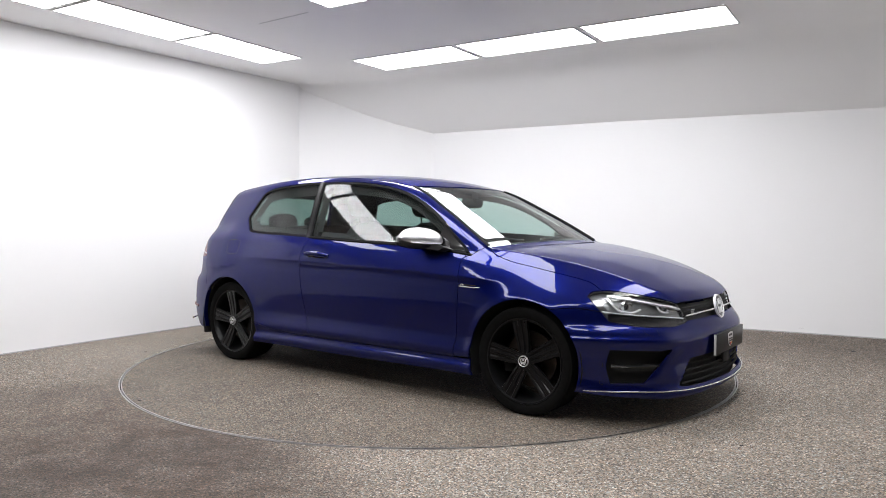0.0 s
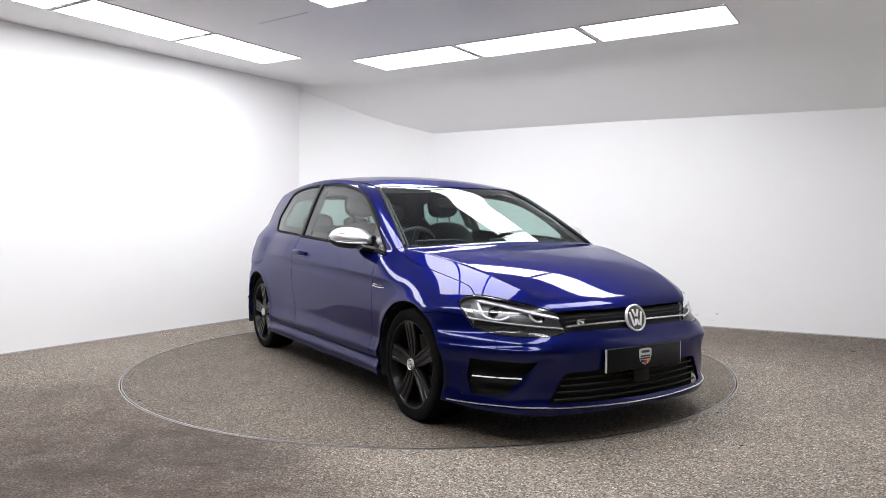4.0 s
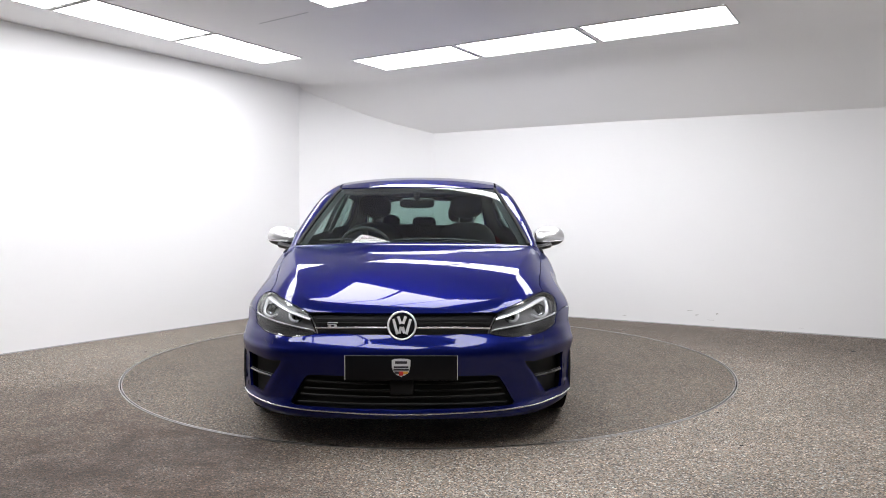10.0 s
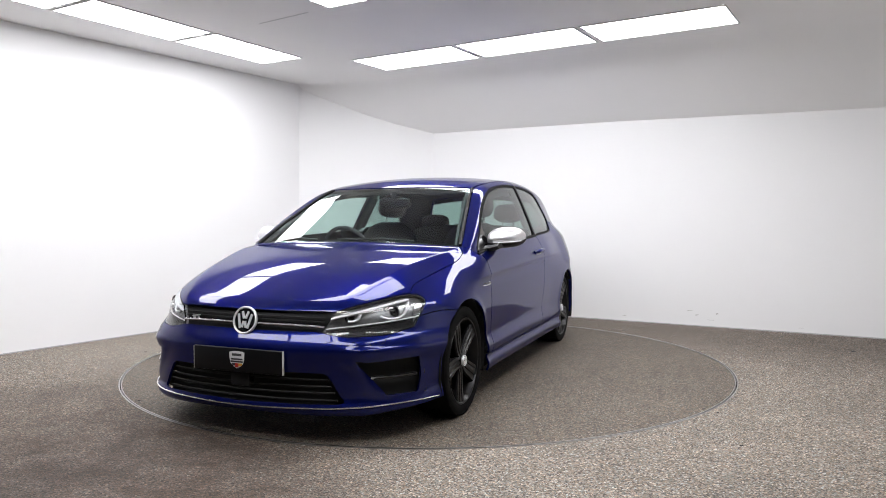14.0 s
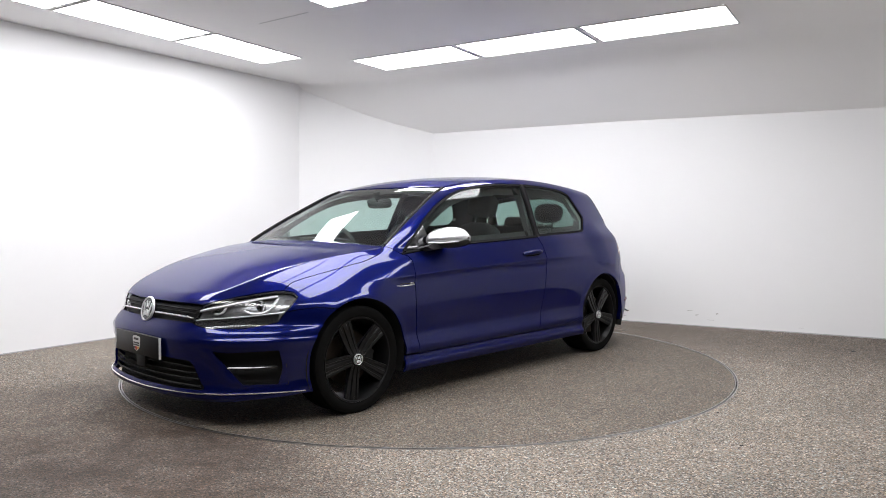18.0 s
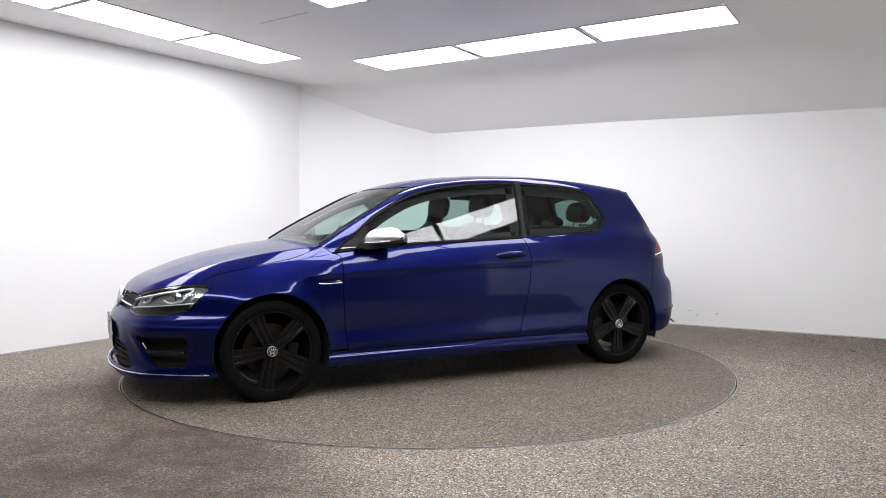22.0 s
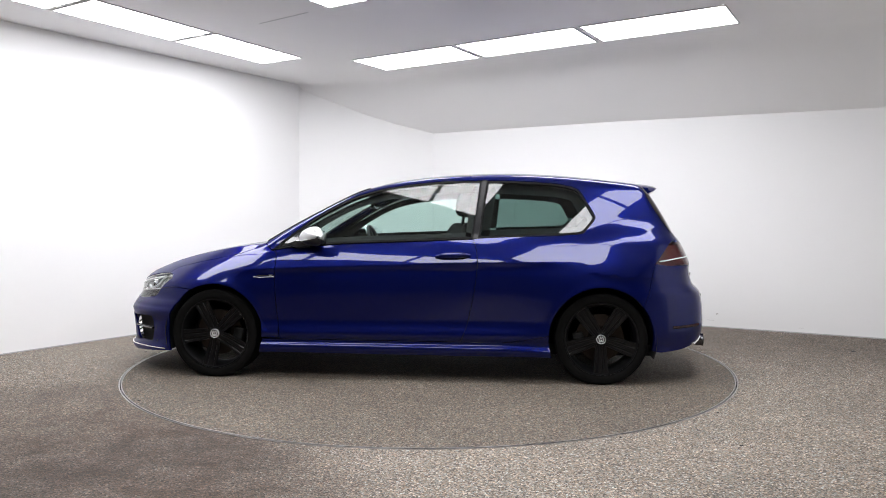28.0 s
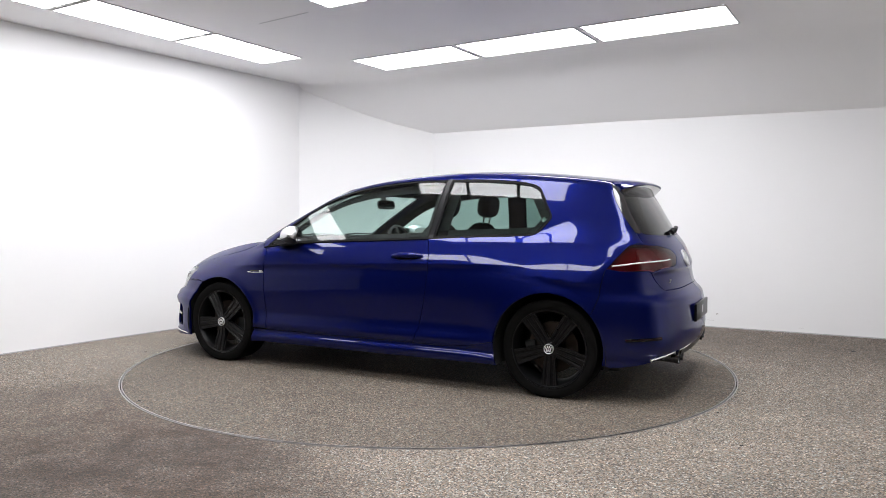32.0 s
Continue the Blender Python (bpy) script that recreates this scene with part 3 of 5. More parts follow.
class View:
    """A way of looking at the skin, in which a panel is flat: 'side', 'top', 'front', 'rear' or a slanted 'shoulder'."""

    def __init__(self, kind):
        self.kind = kind

    def flat(self, p):
        x, y, z = p.T
        if self.kind == "side":
            return np.stack([x, z], 1)
        if self.kind == "top":
            return np.stack([x, y], 1)
        if self.kind == "shoulder":
            return np.stack([x, 0.643 * z - 0.766 * y], 1)
        cx = -0.15 if self.kind == "front" else -2.45
        s = 1 if self.kind == "front" else -1
        return np.stack([0.9 * np.arctan2(y, (x - cx) * s), z], 1)

    def rays(self, q):
        n = len(q)
        if self.kind == "side":
            o = np.stack([q[:, 0], np.full(n, 1.15), q[:, 1]], 1)
            d = np.tile([0, -1.0, 0], (n, 1))
        elif self.kind == "top":
            o = np.stack([q[:, 0], q[:, 1], np.full(n, 1.7)], 1)
            d = np.tile([0, 0, -1.0], (n, 1))
        elif self.kind == "shoulder":
            u = q[:, 1]
            o = np.stack([q[:, 0], -0.766 * u + 0.643 * 1.6, 0.643 * u + 0.766 * 1.6], 1)
            d = np.tile([0, -0.643, -0.766], (n, 1))
        else:
            cx = -0.15 if self.kind == "front" else -2.45
            s = 1 if self.kind == "front" else -1
            a = q[:, 0] / 0.9
            dx, dy = np.cos(a) * s, np.sin(a)
            o = np.stack([cx + 1.5 * dx, 1.5 * dy, q[:, 1]], 1)
            d = np.stack([-dx, -dy, np.zeros(n)], 1)
        return o, d

    def cast(self, q, form=None):
        form = form or skin
        o, d = self.rays(q)
        t = np.zeros(len(q))
        found = np.zeros(len(q), bool)
        for k in range(90):
            s = form(*(o + d * t[:, None]).T)
            found |= s < 0
            t = np.where(found, t, t + 0.0175)
        lo, hi = t - 0.0175, t
        for _ in range(14):
            m = (lo + hi) / 2
            ins = form(*(o + d * m[:, None]).T) < 0
            hi = np.where(ins, m, hi)
            lo = np.where(ins, lo, m)
        return o + d * hi[:, None]


def inside(q, loops):
    res = np.zeros(len(q), bool)
    for lp in loops:
        a, b = lp, np.roll(lp, -1, 0)
        for (x0, y0), (x1, y1) in zip(a, b):
            if y0 == y1:
                continue
            hit = ((y0 > q[:, 1]) != (y1 > q[:, 1])) & (q[:, 0] < (x1 - x0) * (q[:, 1] - y0) / (y1 - y0) + x0)
            res ^= hit
    return res


def shrink(lp, by):
    """Moves a flat loop inwards."""
    a, b = np.roll(lp, 1, 0), np.roll(lp, -1, 0)
    t = b - a
    t /= np.maximum(np.linalg.norm(t, axis=1, keepdims=True), 1e-9)
    area = 0.5 * np.sum(lp[:, 0] * np.roll(lp[:, 1], -1) - np.roll(lp[:, 0], -1) * lp[:, 1])
    n = np.stack([-t[:, 1], t[:, 0]], 1) * (1 if area > 0 else -1)
    return lp + n * by


def refine(q, v, loops, rim, rail=False):
    """Adds rows of points along the sharp creases of the flank; rail: also along the screen pillar and the roof's edge."""
    xs = np.arange(-3.15, 0.55, 0.026)
    rows = []
    mid = xs[(xs > -2.35) & (xs < -0.15)]
    for xs, base, offs in ((mid, crease_z(mid), (-0.030, -0.019, -0.012, -0.006, -0.001, 0.004, 0.010, 0.019)), (xs, np.full_like(xs, 0.0), (0.218, 0.225, 0.230, 0.234, 0.239, 0.247, 0.262, 0.285, 0.31, 0.335, 0.36, 0.39))):
        for o in offs:
            rows.append(np.stack([xs, np.full_like(xs, 0.89), base + o], 1))
    if v.kind == "top":
        xs = np.arange(-0.40, 0.70, 0.02)
        rows = [np.stack([xs, s * (bonnet_crease(xs) + o), np.full_like(xs, 0.8)], 1) for s in (-1, 1) for o in (-0.022, -0.011, -0.005, -0.002, 0.0015, 0.005, 0.011, 0.024)]
        e = v.flat(np.concatenate(rows))
    else:
        e = v.flat(snap_y(np.concatenate(rows)))
    if rail:
        under = np.concatenate([e_dlo_top, e_quarter_top])[::-1]
        over = np.concatenate([e_screen_side, e_ditch])[::-1]
        xs = np.arange(-2.88, -0.36, 0.011)
        lo, hi = np.interp(xs, under[:, 0], under[:, 2]), np.interp(xs, over[:, 0], over[:, 2])
        e = np.concatenate([e] + [np.stack([xs, lo + (hi - lo) * f], 1) for f in (0.1, 0.22, 0.34, 0.46, 0.58, 0.70, 0.82, 0.92)])
    e = e[inside(e, loops)]
    if not len(e):
        return q
    d = np.full(len(e), 9.0)
    for i in range(0, len(rim), 200):
        d = np.minimum(d, np.linalg.norm(e[:, None] - rim[None, i:i + 200], axis=2).min(1))
    e = e[d > 0.005]
    far = np.full(len(q), 9.0)
    for i in range(0, len(e), 200):
        far = np.minimum(far, np.linalg.norm(q[:, None] - e[None, i:i + 200], axis=2).min(1))
    return np.concatenate([q[far > 0.014], e])


def snap_y(p):
    """Lays points on the left flank along y alone."""
    lo, hi = np.full(len(p), 0.4), np.full(len(p), 1.1)
    for _ in range(24):
        m = (lo + hi) / 2
        ins = skin(p[:, 0], m, p[:, 2]) < 0
        lo, hi = np.where(ins, m, lo), np.where(ins, hi, m)
    return np.stack([p[:, 0], hi, p[:, 2]], 1)


def panel(name, view, outline, mat, parent, holes=(), gap=0.002, depth=0.012, sink=0.0, grid=0.024, label="", both=True, form=None, shade=None):
    """Cuts a piece of the skin along a loop, with a folded edge. both: also on the other side; shade: a form that gives its normals."""
    v = View(view)
    loops = [shrink(v.flat(np.asarray(outline)), gap)] + [shrink(v.flat(np.asarray(h)), -gap) for h in holes]
    allp = np.concatenate(loops)
    lo, hi = allp.min(0), allp.max(0)
    gx, gy = np.meshgrid(np.arange(lo[0], hi[0], grid), np.arange(lo[1], hi[1], grid))
    gx = gx + (np.arange(gx.shape[0]) % 2)[:, None] * grid / 2
    q = np.stack([gx.ravel(), gy.ravel()], 1)
    q = q[inside(q, loops)]
    keep = np.ones(len(q), bool)
    for i in range(0, len(allp), 200):
        d = np.linalg.norm(q[:, None] - allp[None, i:i + 200], axis=2).min(1)
        keep &= d > 0.45 * grid
    q = q[keep]
    if view in ("side", "shoulder") or name == "bonnet":
        q = refine(q, v, loops, allp, name == "side_panel")
    flat = np.concatenate([allp, q])
    edges, k = [], 0
    for lp in loops:
        n = len(lp)
        edges += [(k + i, k + (i + 1) % n) for i in range(n)]
        k += n
    vs, es, fs, ov, oe, of = delaunay_2d_cdt([Vector(p) for p in flat], edges, [], 0, 1e-6)
    vs = np.array([(p.x, p.y) for p in vs])
    tri = np.array([f for f in fs])
    mid = vs[tri].mean(1)
    tri = tri[inside(mid, loops)]
    pts = v.cast(vs, form)
    nor = normals_at(pts, form)
    pts = pts - nor * sink
    nor = normals_at(pts, shade) if shade else nor
    # outward winding
    c = np.cross(pts[tri[:, 1]] - pts[tri[:, 0]], pts[tri[:, 2]] - pts[tri[:, 0]])
    flip = (c * nor[tri[:, 0]]).sum(1) < 0
    tri[flip] = tri[flip][:, ::-1]
    faces = [tuple(t) for t in tri]
    verts, nrm = list(pts), list(nor)
    if depth > 0:
        seen = {}
        for t in tri:
            for i in range(3):
                a, b = int(t[i]), int(t[(i + 1) % 3])
                if (b, a) in seen:
                    del seen[(b, a)]
                else:
                    seen[(a, b)] = 1
        fold = {}
        for a, b in seen:
            for w in (a, b):
                if w not in fold:
                    k = len(verts)
                    verts += [pts[w], pts[w] - nor[w] * depth]
                    nrm += [None, None]
                    fold[w] = k
        for a, b in seen:
            ka, kb = fold[a], fold[b]
            d = np.cross(pts[a] - pts[b], nor[a])
            d = -d / max(np.linalg.norm(d), 1e-9)
            for w in (ka, ka + 1, kb, kb + 1):
                nrm[w] = d if nrm[w] is None else nrm[w] + d
            faces.append((kb, ka, ka + 1, kb + 1))
    nrm = [x / max(np.linalg.norm(x), 1e-9) for x in nrm]
    ob = put(mesh_object(name, verts, faces, mat, normals=nrm), parent, label)
    if both:
        return ob, mirrored(ob, parent, label)
    return ob


def both_sides(line):
    """A line from the middle outwards, carried over both sides: from right to left."""
    m = line[::-1].copy()
    m[:, 1] *= -1
    return np.concatenate([m[:-1], line])


def flipped(line):
    m = line.copy()
    m[:, 1] *= -1
    return m


def arc(cx, r, a0, a1, n=30, y=0.9):
    a = np.radians(np.linspace(a0, a1, n))
    return snap(np.stack([cx + r * np.cos(a), np.full(n, y), HUB_Z + r * np.sin(a)], 1)) * [1, 1, 1]


# ---- shut lines (left side) ----
HL_IN_TOP, HL_IN_LOW = (0.714, 0.459, 0.637), (0.761, 0.414, 0.547)
HL_TIP, HL_LOW, HL_SEAM, HL_BON = (0.345, 0.789, 0.681), (0.470, 0.784, 0.555), (0.428, 0.796, 0.605), (0.395, 0.724, 0.714)
COWL = (-0.32, 0.730, 0.925)
e_bonnet_front = spline([(0.775, 0, 0.648), (0.765, 0.2, 0.647), HL_IN_TOP])
e_lamp_top = spline([HL_IN_TOP, (0.646, 0.544, 0.671), (0.55, 0.626, 0.697), (0.438, 0.695, 0.713), HL_BON])
e_lamp_top_out = spline([HL_BON, (0.356, 0.757, 0.705), HL_TIP])
e_lamp_back = spline([HL_TIP, (0.392, 0.799, 0.640), HL_SEAM])
e_lamp_back_low = spline([HL_SEAM, HL_LOW])
e_lamp_low = spline([HL_LOW, (0.538, 0.742, 0.542), (0.631, 0.669, 0.530), (0.724, 0.543, 0.525), (0.755, 0.454, 0.536), HL_IN_LOW])
e_lamp_in = spline([HL_IN_LOW, HL_IN_TOP])
e_wing_top = spline([HL_BON, (0.335, 0.712, 0.748), (0.27, 0.717, 0.764), (0.203, 0.726, 0.776), (0.103, 0.744, 0.80), (-0.016, 0.762, 0.827), (-0.143, 0.781, 0.856), (-0.26, 0.768, 0.890), COWL])
e_cowl = spline([(-0.272, 0, 0.938), (-0.280, 0.3, 0.936), (-0.298, 0.58, 0.930), COWL])
SCREEN_TOP = (-1.055, 0.552, 1.315)
e_screen_side = spline([COWL, (-0.504, 0.685, 1.032), (-0.733, 0.628, 1.156), (-0.888, 0.589, 1.237), SCREEN_TOP])
e_screen_top = spline([(-0.965, 0, 1.327), (-0.985, 0.3, 1.325), SCREEN_TOP])
ROOF_END = (-2.93, 0.50, 1.335)
e_ditch = spline([SCREEN_TOP, (-1.4, 0.575, 1.37), (-1.9, 0.57, 1.398), (-2.4, 0.55, 1.378), ROOF_END])
e_roof_back = spline([(-2.97, 0, 1.35), (-2.96, 0.3, 1.345), ROOF_END])
HATCH_LOW = (-3.15, 0.64, 0.95)
e_hatch_side = spline([ROOF_END, (-3.0, 0.57, 1.22), (-3.07, 0.615, 1.08), HATCH_LOW])

# window openings in the side
DOOR_TOP_B, DOOR_LOW_B = (-1.838, 0.625, 1.362), (-1.785, 0.83, 0.964)
MIRROR_PT = (-0.390, 0.828, 0.888)
e_dlo_top = spline([MIRROR_PT, (-0.459, 0.80, 0.940), (-0.58, 0.755, 1.022), (-0.72, 0.72, 1.127), (-0.907, 0.68, 1.228), (-1.09, 0.65, 1.288), (-1.299, 0.635, 1.328), (-1.55, 0.625, 1.354), DOOR_TOP_B])
e_dlo_b = spline([DOOR_TOP_B, DOOR_LOW_B])
e_belt = spline([MIRROR_PT, (-0.9, 0.825, 0.922), (-1.4, 0.835, 0.947), DOOR_LOW_B])
QT, QL = (-1.868, 0.625, 1.362), (-1.815, 0.83, 0.966)
e_quarter_top = spline([QT, (-2.1, 0.62, 1.354), (-2.34, 0.615, 1.332), (-2.45, 0.615, 1.307), (-2.497, 0.62, 1.28)])
e_quarter = loop_of(spline([QT, (-2.1, 0.62, 1.354), (-2.34, 0.615, 1.332), (-2.45, 0.615, 1.307), (-2.497, 0.62, 1.28), (-2.555, 0.665, 1.185), (-2.598, 0.70, 1.108), (-2.592, 0.715, 1.085), (-2.53, 0.77, 1.016), (-2.50, 0.785, 1.002), (-2.30, 0.805, 0.988), QL]), spline([QL, QT]))

# door
DOOR_F_TOP, DOOR_R_LOW, DOOR_F_LOW = (-0.440, 0.87, 0.84), (-1.705, 0.89, 0.275), (-0.468, 0.89, 0.275)
e_door_front = spline([MIRROR_PT, (-0.425, 0.85, 0.875), DOOR_F_TOP, (-0.436, 0.89, 0.70), (-0.445, 0.9, 0.5), DOOR_F_LOW])
e_door_low = spline([DOOR_F_LOW, (-1.0, 0.9, 0.272), DOOR_R_LOW])
e_door_rear = spline([DOOR_LOW_B, (-1.808, 0.86, 0.89), (-1.817, 0.885, 0.80), (-1.806, 0.9, 0.68), (-1.785, 0.9, 0.55), (-1.745, 0.9, 0.38), DOOR_R_LOW])

# arches and sill
f_arch_back = arc(0.0, ARCH, 180 - (-4), 62)
f_arch_front = arc(0.0, ARCH, 62, -22)
r_arch = arc(REAR, ARCH, 4, 178)
AF, AR = tuple(f_arch_back[0]), tuple(r_arch[0])
SEAM = tuple(f_arch_back[-1])
e_wing_seam = spline([HL_SEAM, (0.30, 0.86, 0.620), SEAM])
e_wing_low = spline([AF, (-0.40, 0.89, 0.276), DOOR_F_LOW])
e_sill_rear = spline([DOOR_R_LOW, (-2.0, 0.9, 0.275), AR])
LAMP_F, LAMP_T = (-2.965, 0.80, 0.785), (-3.075, 0.735, 0.930)
e_hatch_lamp = spline([HATCH_LOW, LAMP_T])
e_lamp_front = spline([LAMP_T, (-3.02, 0.77, 0.86), LAMP_F])
SEAM_R = tuple(arc(REAR, ARCH, 139, 140, 2)[-1])
r_arch_f = arc(REAR, ARCH, 4, 140, 26)
r_arch_b = arc(REAR, ARCH, 140, 192, 12)
e_bump_seam = spline([LAMP_F, (-2.95, 0.85, 0.72), (-2.935, 0.87, 0.62), SEAM_R])

# ---- panels ----
bonnet_loop = loop_of(both_sides(e_bonnet_front), e_lamp_top, e_wing_top, (both_sides(e_cowl), -1), (flipped(e_wing_top), -1), (flipped(e_lamp_top), -1))
bonnet = panel("bonnet", "top", bonnet_loop, "paint", car, both=False, grid=0.017)
screen_loop = loop_of(both_sides(e_cowl), e_screen_side, (both_sides(e_screen_top), -1), (flipped(e_screen_side), -1))
windscreen = panel("windscreen", "top", screen_loop, "glass", car, both=False, gap=0.008, sink=0.004, depth=0.0, grid=0.022, form=cabin, label="green-tinted windscreen")
roof_loop = loop_of(both_sides(e_screen_top), e_ditch, (both_sides(e_roof_back), -1), (flipped(e_ditch), -1))
roof = panel("roof", "top", roof_loop, "paint", car, both=False, grid=0.03)
wing_loop = loop_of(e_lamp_top_out, e_lamp_back, e_wing_seam, (f_arch_back, -1), e_wing_low, (e_door_front, -1), spline([MIRROR_PT, COWL]), (e_wing_top, -1))
panel("front_wing", "shoulder", wing_loop, "paint", car, grid=0.015, gap=0.0025)
door_loop = loop_of(e_belt, e_door_rear, (e_door_low, -1), (e_door_front, -1))
door_l, door_r = panel("door", "side", door_loop, "paint", car, grid=0.022, gap=0.003)
side_loop = loop_of(e_screen_side, e_ditch, e_hatch_side, e_hatch_lamp, e_lamp_front, e_bump_seam, (r_arch_f, -1), (e_sill_rear, -1), (e_door_rear, -1), (e_dlo_b, -1), (e_dlo_top, -1), spline([MIRROR_PT, COWL]))
panel("side_panel", "side", side_loop, "paint", car, holes=[e_quarter], grid=0.0145)

# ---- front end ----
MAT["bright_trim"] = material("polished_trim", (0.82, 0.82, 0.83), 0.26, 1.0)
MAT["badge_silver"] = material("bright_badge_metal", (0.80, 0.80, 0.81), 0.42, 0.55)

B_TOP = (0.806, 0, 0.547)
e_bump_top = spline([B_TOP, (0.795, 0.2, 0.548), HL_IN_LOW])
F_END = tuple(f_arch_front[-1])
e_lip = spline([F_END, (0.50, 0.80, 0.165), (0.66, 0.66, 0.160), (0.78, 0.47, 0.158), (0.84, 0.25, 0.157), (0.865, 0, 0.157)])
bumper_loop = loop_of(both_sides(e_bump_top), (e_lamp_low, -1), (e_lamp_back_low, -1), e_wing_seam, f_arch_front, e_lip, (flipped(e_lip), -1), (flipped(f_arch_front), -1), (flipped(e_wing_seam), -1), flipped(e_lamp_back_low), flipped(e_lamp_low))
e_mouth = spline([(0.85, 0, 0.352), (0.84, 0.2, 0.352), (0.79, 0.42, 0.350), (0.78, 0.46, 0.338), (0.755, 0.515, 0.24), (0.745, 0.53, 0.205), (0.77, 0.49, 0.197), (0.82, 0.3, 0.196), (0.85, 0, 0.196)])
mouth_loop = loop_of(e_mouth, (flipped(e_mouth), -1))
vent_loop = loop_of(spline([(0.475, 0.79, 0.416), (0.62, 0.68, 0.414), (0.715, 0.575, 0.406)]), spline([(0.715, 0.575, 0.406), (0.69, 0.605, 0.36), (0.625, 0.695, 0.236)]), spline([(0.625, 0.695, 0.236), (0.485, 0.80, 0.233)]), spline([(0.485, 0.80, 0.233), (0.465, 0.805, 0.32), (0.475, 0.79, 0.416)]))
bumper = panel("front_bumper", "front", bumper_loop, "paint", car, holes=[mouth_loop, vent_loop, flipped(vent_loop)], both=False, grid=0.018, depth=0.014)


def hang(ob, parent):
    """Makes a piece a sub-part of another part of the car."""
    ob.parent = parent
    ob.location = (0, 0, 0)
    return ob


def along_skin(points, mat, name, parent, radius, lift=0.0, flat=1.0, sides=8, label="", step=0.02):
    line = spline(points, step)
    line = line + normals_at(line) * lift
    return part(name, tube_bm(line, radius, sides, flat), mat, parent, label)


grille_loop = loop_of(both_sides(e_bonnet_front), (e_lamp_in, -1), (both_sides(e_bump_top), -1), flipped(e_lamp_in))
grille = panel("upper_grille", "front", grille_loop, "matt_black", car, both=False, sink=0.022, depth=0.0, label="black slatted upper grille")
for z in (0.622, 0.600):
    pts = [(0.775, -0.43, z), (0.785, -0.2, z), (0.79, 0, z), (0.785, 0.2, z), (0.775, 0.43, z)]
    hang(along_skin(pts, "liner", "slat", car, 0.0042, -0.009), grille)
for s in (-1, 1):
    hang(along_skin([(0.79, 0.072 * s, 0.576), (0.785, 0.2 * s, 0.576), (0.762, 0.424 * s, 0.572)], "bright_trim", "chrome_strip", car, 0.0056, 0.001, label="slim chrome strip"), grille)
low_grille = panel("lower_grille", "front", mouth_loop, "liner", car, both=False, sink=0.055, depth=0.0, gap=-0.035, label="black lower grille with horizontal slats")
for z, w in ((0.318, 0.465), (0.286, 0.48), (0.254, 0.50), (0.223, 0.515)):
    hang(along_skin([(0.79, -w, z), (0.84, -0.25, z), (0.85, 0, z), (0.84, 0.25, z), (0.79, w, z)], "liner", "slat", car, 0.0062, -0.018, 0.9), low_grille)
hang(part("radar_cover", box_bm(0.80, 0.845, -0.055, 0.055, 0.268, 0.335, 0.006), "matt_black", car), low_grille)
for s in (1, -1):
    lp = vent_loop if s > 0 else flipped(vent_loop)
    vent = panel("side_vent", "front", lp, "liner", car, both=False, sink=0.045, depth=0.0, gap=-0.025, label="black corner vent with two slats")
    hang(along_skin([(0.49, 0.80 * s, 0.322), (0.60, 0.71 * s, 0.322), (0.672, 0.63 * s, 0.322)], "gloss_black", "slat", car, 0.013, -0.008, 0.6), vent)
    hang(along_skin([(0.49, 0.80 * s, 0.331), (0.60, 0.71 * s, 0.331), (0.672, 0.63 * s, 0.331)], "gloss_black", "slat_edge", car, 0.0016, -0.005), vent)
lip = along_skin([(0.36, 0.862, 0.190), (0.46, 0.82, 0.190), (0.58, 0.735, 0.187), (0.70, 0.62, 0.184), (0.79, 0.45, 0.182), (0.85, 0.2, 0.181), (0.868, 0, 0.181), (0.85, -0.2, 0.181), (0.79, -0.45, 0.182), (0.70, -0.62, 0.184), (0.58, -0.735, 0.187), (0.46, -0.82, 0.190), (0.36, -0.862, 0.190)],
                 "bright_trim", "lip_strip", car, 0.0042, 0.002, label="bright chrome strip along the front lip")

# seams of the lamp-washer covers and small side marks
for s in (1, -1):
    for pts, r in (([(0.668, 0.640, 0.508), (0.682, 0.637, 0.480), (0.668, 0.662, 0.474), (0.632, 0.695, 0.497), (0.622, 0.695, 0.512)], 0.0012), ([(0.452, 0.825, 0.340), (0.45, 0.826, 0.318)], 0.002), ([(0.44, 0.832, 0.246), (0.442, 0.832, 0.228), (0.455, 0.826, 0.227)], 0.002)):
        hang(along_skin([(x, y * s, z) for x, y, z in pts], "liner", "seam", car, r, 0.0002, sides=5), bumper)


def on_skin(x, y, z, lift=0.0):
    p = snap([(x, y, z)])
    n = normals_at(p)
    return Vector(p[0] + n[0] * lift), Vector(n[0])


